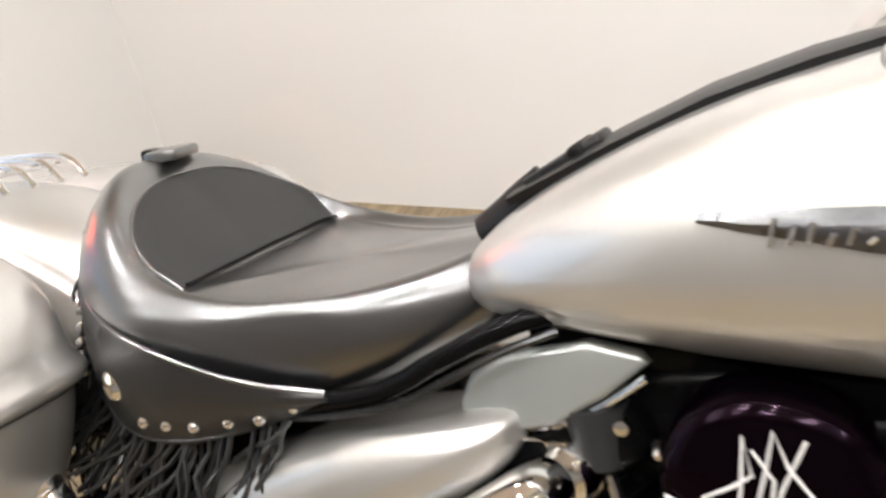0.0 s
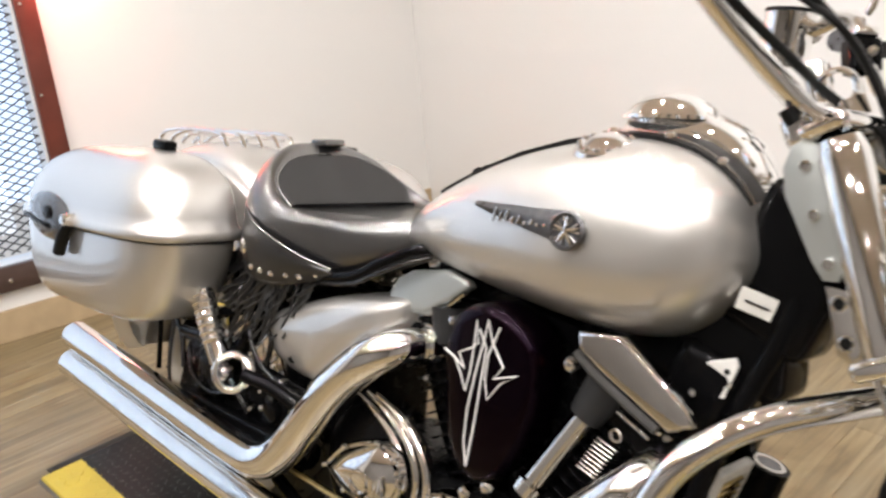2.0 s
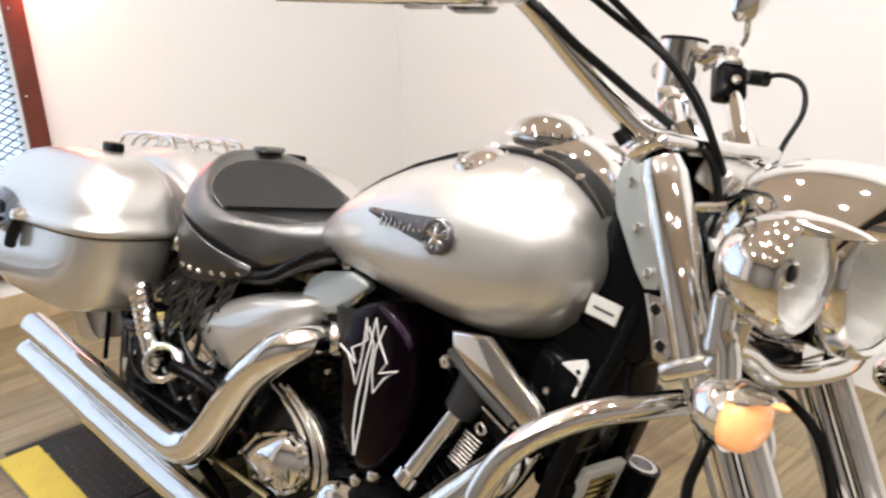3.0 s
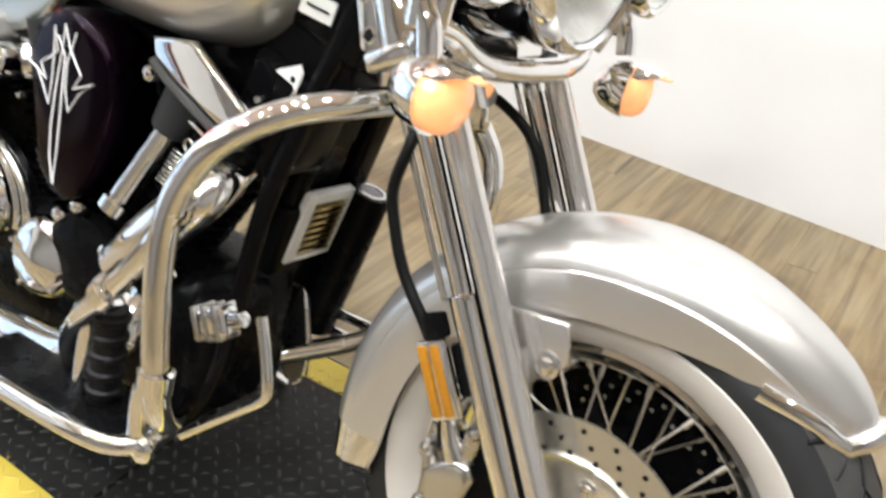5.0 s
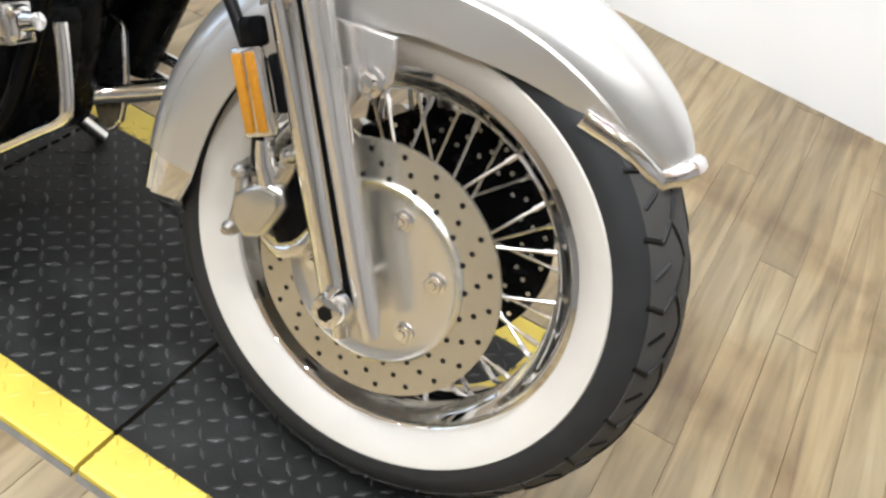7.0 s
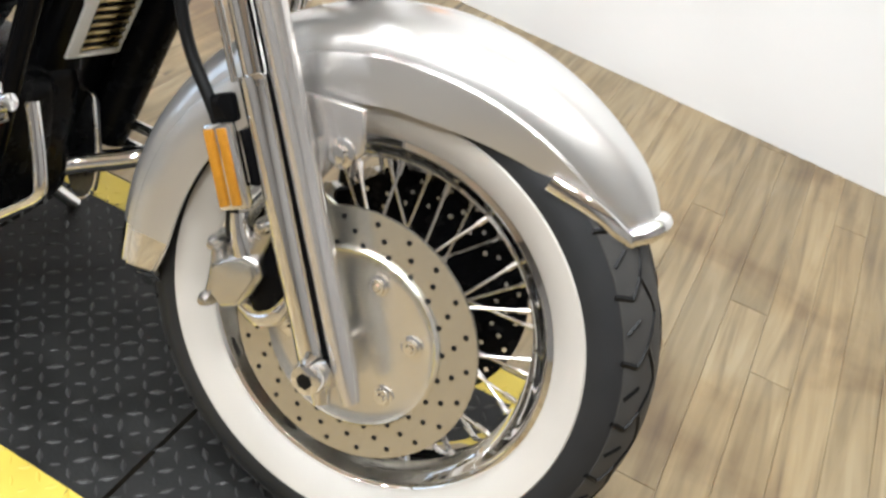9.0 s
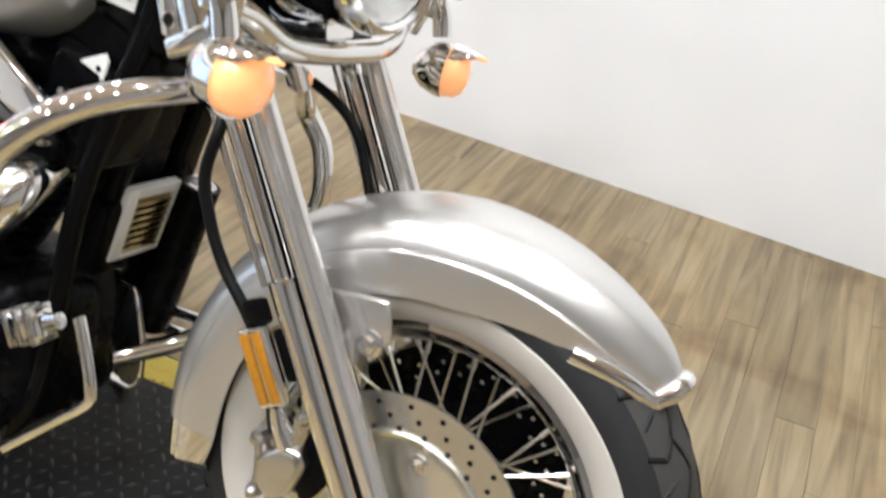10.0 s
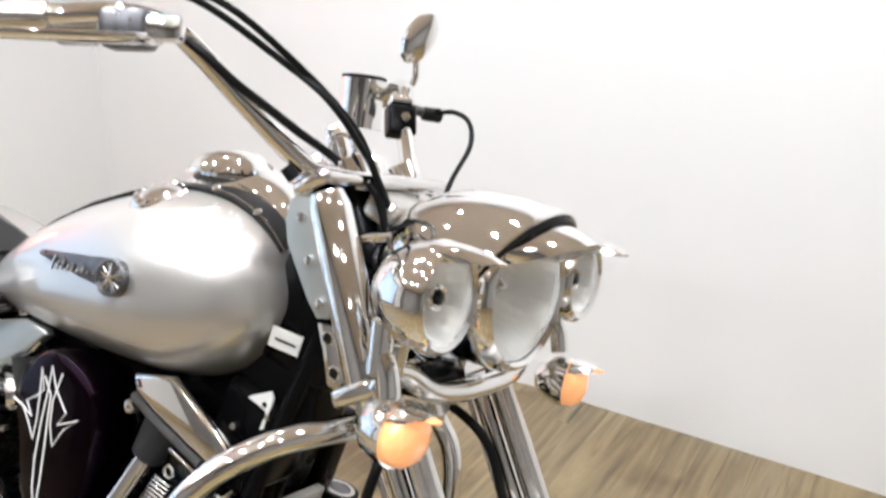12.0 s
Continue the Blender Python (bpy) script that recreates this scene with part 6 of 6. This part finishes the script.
part("holder_base", turned([(0.0005, 0.0), (0.036, 0.0), (0.036, 0.006), (0.0005, 0.006)], axis_at((1.020, 0.346, 1.122), (0, 0, 1)), 36), CHROME, holder)
part("holder_rim", turned([(0.0365, 0.090), (0.041, 0.088), (0.041, 0.094), (0.0365, 0.095)], axis_at((1.020, 0.346, 1.122), (0, 0, 1)), 36, cap=False), CABLE, holder)
part("holder_inside", turned([(0.0005, 0.02), (0.0368, 0.02), (0.0368, 0.086)], axis_at((1.020, 0.346, 1.122), (0, 0, 1)), 30), CABLE, holder)
mirror = part("mirror", turned([(0.0005, 0.012), (0.03, 0.010), (0.045, 0.004), (0.048, -0.004), (0.03, -0.010), (0.0005, -0.012)], axis_at((1.188, 0.25, 1.272), (0.80, -0.52, -0.12)) @ pose(0, 0, 0, 0, 0, -24) @ Matrix.Diagonal((0.55, 0.95, 1, 1)), 32), CHROME, bike, "small oval chrome mirror")
part("mirror_stem", tube([(1.17, 0.27, 1.20), (1.18, 0.262, 1.215), (1.184, 0.252, 1.235)], 0.006, 10), CHROME, mirror)
part("cable_joint", tube([(1.172, 0.366, 1.158), (1.140, 0.372, 1.160)], 0.013, 12, smoothed=False), CABLE, bike)
part("clutch_cable", tube([(1.155, 0.370, 1.159), (1.200, 0.366, 1.166), (1.236, 0.362, 1.150), (1.250, 0.350, 1.110), (1.252, 0.300, 1.055), (1.275, 0.22, 1.00), (1.32, 0.10, 0.95)], 0.0045, 10), CABLE, bike, "looped black clutch cable")
for pts, r in (
    ([(1.10, -0.285, 1.235), (1.17, -0.23, 1.227), (1.243, -0.15, 1.171), (1.299, -0.12, 1.128), (1.327, -0.07, 1.067), (1.333, -0.04, 1.025), (1.335, -0.03, 0.97), (1.345, -0.02, 0.88)], 0.0046),
    ([(1.12, -0.275, 1.248), (1.21, -0.22, 1.223), (1.273, -0.13, 1.155), (1.314, -0.08, 1.098), (1.336, -0.06, 1.047), (1.345, -0.035, 1.005), (1.345, -0.025, 0.96), (1.355, -0.01, 0.87)], 0.0046),
    ([(1.190, -0.255, 1.175), (1.211, -0.245, 1.160), (1.234, -0.215, 1.133), (1.251, -0.16, 1.105), (1.260, -0.125, 1.088), (1.267, -0.08, 1.070), (1.297, -0.06, 1.047), (1.334, -0.05, 1.022), (1.345, -0.03, 0.96), (1.35, -0.02, 0.90)], 0.0058),
):
    part("control_cable", tube(pts, r, 12), CABLE, bike, "thick black control cable")
part("cable_clip", tube([(1.335, -0.075, 0.965), (1.375, -0.04, 0.975)], 0.006, 8, smoothed=False), CHROME, bike)
clamp = part("clamp_cover", box((0.055, 0.10, 0.048), Matrix.Translation((1.248, -0.025, 1.028)) @ pose(0, 0, 0, 0, -27, 0), 0.012, 3), CHROME, bike, "polished cover of the handlebar clamp")
for dy in (-0.032, 0.032):
    part("clamp_bolt", turned([(0.0005, 0.012), (0.007, 0.011), (0.010, 0.004), (0.010, -0.004)], axis_at((1.240, -0.025 + dy, 1.054), (-0.45, 0, 0.9)), 12), CHROME, clamp)
part("clamp_tower", box((0.028, 0.050, 0.075), Matrix.Translation((1.222, 0.025, 1.074)) @ pose(0, 0, 0, 0, -20, 12), 0.009, 3), CHROME, clamp, "small chrome tower on the clamp")
part("head_nut", turned([(0.0005, 0.020), (0.010, 0.019), (0.016, 0.012), (0.019, 0.0), (0.022, -0.004), (0.022, -0.012)], axis_at((1.287, 0.004, 1.052), (-0.3, 0, 0.95)), 6), CHROME, bike, "chrome steering head nut")
part("clamp_shroud", box((0.050, 0.10, 0.040), Matrix.Translation((1.330, 0.010, 1.002)) @ pose(0, 0, 0, 0, 24, 0), 0.012, 3), DULL_CHROME, bike, "steel shroud behind the headlamp")
perch = part("clutch_bracket", box((0.036, 0.046, 0.052), Matrix.Translation((1.196, 0.205, 1.132)) @ pose(0, 0, 0, 0, -20, -40), 0.007, 3), BLACK, bike, "black clutch bracket on the handlebar")
part("bracket_cap", box((0.028, 0.036, 0.014), Matrix.Translation((1.192, 0.205, 1.164)) @ pose(0, 0, 0, 0, -20, -40), 0.004), CHROME, perch)
part("bracket_bolt", turned([(0.0005, 0.010), (0.007, 0.009), (0.009, 0.0)], axis_at((1.212, 0.192, 1.138), (0.6, -0.7, 0.2)), 12), CHROME, perch)
part("ring_nut", tube([(1.272 + 0.022 * math.cos(a), -0.05, 1.073 + 0.022 * math.sin(a)) for a in np.linspace(0, 6.2, 12)], 0.004, 8, 2), CHROME, bike)
# side stand
part("side_stand", tube([(0.88, 0.12, 0.20), (0.95, 0.20, 0.13), (0.99, 0.262, 0.075)], 0.012, 12), CHROME, bike, "lowered side stand")

# ---- mat under the motorcycle ----
MX0, MX1, MY0, MY1, MT = -0.555, 1.90, -0.224, 0.385, 0.0135
mat = thing("floor_mat", pose(0, 0, 0), "black diamond-plate vinyl mat with yellow borders under the motorcycle", "floor mat")
SEAMS = [MX0, -0.10, 0.42, 0.94, 1.448, MX1]


def border(x):
    """Width of the yellow border at x: it narrows towards the front."""
    return 0.108 - 0.044 * min(1.0, max(0.0, (x - MX0) / 1.75))


for a, b in zip(SEAMS, SEAMS[1:]):
    ends = (a + 0.0035, b - 0.0035)
    part("mat_tile", loft([[(x, MY0 + border(x) + 0.001, 0.0), (x, MY0 + border(x) + 0.001, MT), (x, MY1 - border(x) - 0.001, MT), (x, MY1 - border(x) - 0.001, 0.0)] for x in ends]), MAT, mat, "", 20)
    for y, s in ((MY0, -1), (MY1, 1)):
        part("border_strip", loft([[(x, q, z) for q, z in ((y + s * 0.004, 0.0), (y, MT - 0.002), (y - s * 0.004, MT), (y - s * border(x), MT), (y - s * border(x), 0.0))] for x in ends]), MAT_YELLOW, mat, "yellow border strip", 20)
        part("border_edge", loft([[(x, q, z) for q, z in ((y + s * 0.009, 0.0), (y + s * 0.0045, MT - 0.003), (y + s * 0.0045, 0.0))] for x in ends]), FOAM, mat, "rough grey edge of the mat", 20)
part("mat_ramp", loft([[(MX0 - 0.045, y, 0.0), (MX0 - 0.045, y, 0.002), (MX0, y, MT - 0.001), (MX0, y, 0.0)] for y in (MY0 + 0.03, MY1 - 0.03)]), MAT, mat, "bevelled black rubber end strip", 20)


def tread_marks():
    verts, faces = [], []
    rnd = random.Random(7)
    p = 0.0245
    nx, ny = int((MX1 - MX0 - 0.02) / p), int((MY1 - MY0 - 0.03) / p)
    for i in range(nx):
        for j in range(ny):
            x, y = MX0 + 0.015 + p * (i + 0.5) + rnd.uniform(-0.002, 0.002), MY0 + 0.02 + p * (j + 0.5) + rnd.uniform(-0.002, 0.002)
            turn = radians((45 if (i + j) % 2 else -45) + rnd.uniform(-9, 9))
            worn = rnd.uniform(0.55, 1.1)
            z = MT
            c, s = math.cos(turn), math.sin(turn)
            k = len(verts)
            for u, v, h in ((-0.0125, 0, 0), (0, -0.0042, 0), (0.0125, 0, 0), (0, 0.0042, 0), (-0.006, 0, 0.0016), (0.006, 0, 0.0016)):
                verts.append((x + (u * c - v * s) * worn, y + (u * s + v * c) * worn, z + h * worn))
            faces += [(k, k + 1, k + 4), (k + 1, k + 5, k + 4), (k + 1, k + 2, k + 5), (k + 2, k + 3, k + 5), (k + 3, k + 4, k + 5), (k + 3, k, k + 4)]
    return verts, faces


def split_marks(inside):
    verts, faces = tread_marks()
    keep = [f for f in faces if (MY0 + border(verts[f[0]][0]) < verts[f[0]][1] < MY1 - border(verts[f[0]][0])) == inside]
    used = sorted({i for f in keep for i in f})
    at = {v: n for n, v in enumerate(used)}
    me = bpy.data.meshes.new("tread_pattern")
    me.from_pydata([verts[i] for i in used], [], [[at[i] for i in f] for f in keep])
    me.materials.append(MAT_MARK if inside else MAT_YELLOW)
    ob = new("tread_pattern", me)
    ob.parent = mat
    return tagged(ob, "raised diamond tread marks", kind="stuff")


split_marks(True)
split_marks(False)

# ---- floor planks ----
# laid along the world's y, which is eight degrees off the wall; cut to the room
PW, PL = 0.075, 1.20
EDGE = 0.05
whole_plank = finish("plank", box((PW - 0.0006, PL - 0.0008, 0.008), Matrix(), 0.0005, 1), PLANK)


def trimmed(corners):
    """The plank's outline, cut to the room's rectangle (both in the room's axes)."""
    for axis, limit, sign in ((0, -EDGE, 1), (0, U1 + EDGE, -1), (1, V0 - EDGE, 1), (1, EDGE, -1)):
        out = []
        for a, b in zip(corners, corners[1:] + corners[:1]):
            da, db = sign * (a[axis] - limit), sign * (b[axis] - limit)
            if da >= 0:
                out.append(a)
            if da * db < 0:
                out.append(a.lerp(b, da / (da - db)))
        corners = out
    return corners


rnd = random.Random(11)
ROOM_BACK = ROOM.inverted()
far_boards = bmesh.new()  # the part of the floor away from the motorcycle
x = -2.2
while x < 6.2:
    y = -5.6 - rnd.uniform(0.0, PL)
    while y < 2.3:
        middle = Vector((x + PW / 2, y + PL / 2, -0.004))
        half = [(-PW / 2 + 0.0003, -PL / 2 + 0.0004), (PW / 2 - 0.0003, -PL / 2 + 0.0004), (PW / 2 - 0.0003, PL / 2 - 0.0004), (-PW / 2 + 0.0003, PL / 2 - 0.0004)]
        outline = [ROOM_BACK @ (middle + Vector((a, b, 0))) for a, b in half]
        kept = trimmed(outline)
        if len(kept) > 2 and middle.y < -1.5:
            loft([[(q.x, q.y, z) for q in kept] for z in (-0.008, 0.0)], far_boards)
        elif len(kept) > 2:
            if kept == outline:
                mesh = whole_plank
            else:
                bm = bmesh.new()
                local = [ROOM @ q - middle for q in kept]
                loft([[(q.x, q.y, z) for q in local] for z in (-0.004, 0.004)], bm)
                mesh = finish("plank", bm, PLANK)
            ob = new("plank", mesh)
            ob.parent = floor
            ob.matrix_basis = ROOM_BACK @ Matrix.Translation(middle)
        y += PL
    x += PW
tagged(part("plank_field", far_boards, PLANK, floor, "joined boards of the rest of the floor"), kind="stuff")
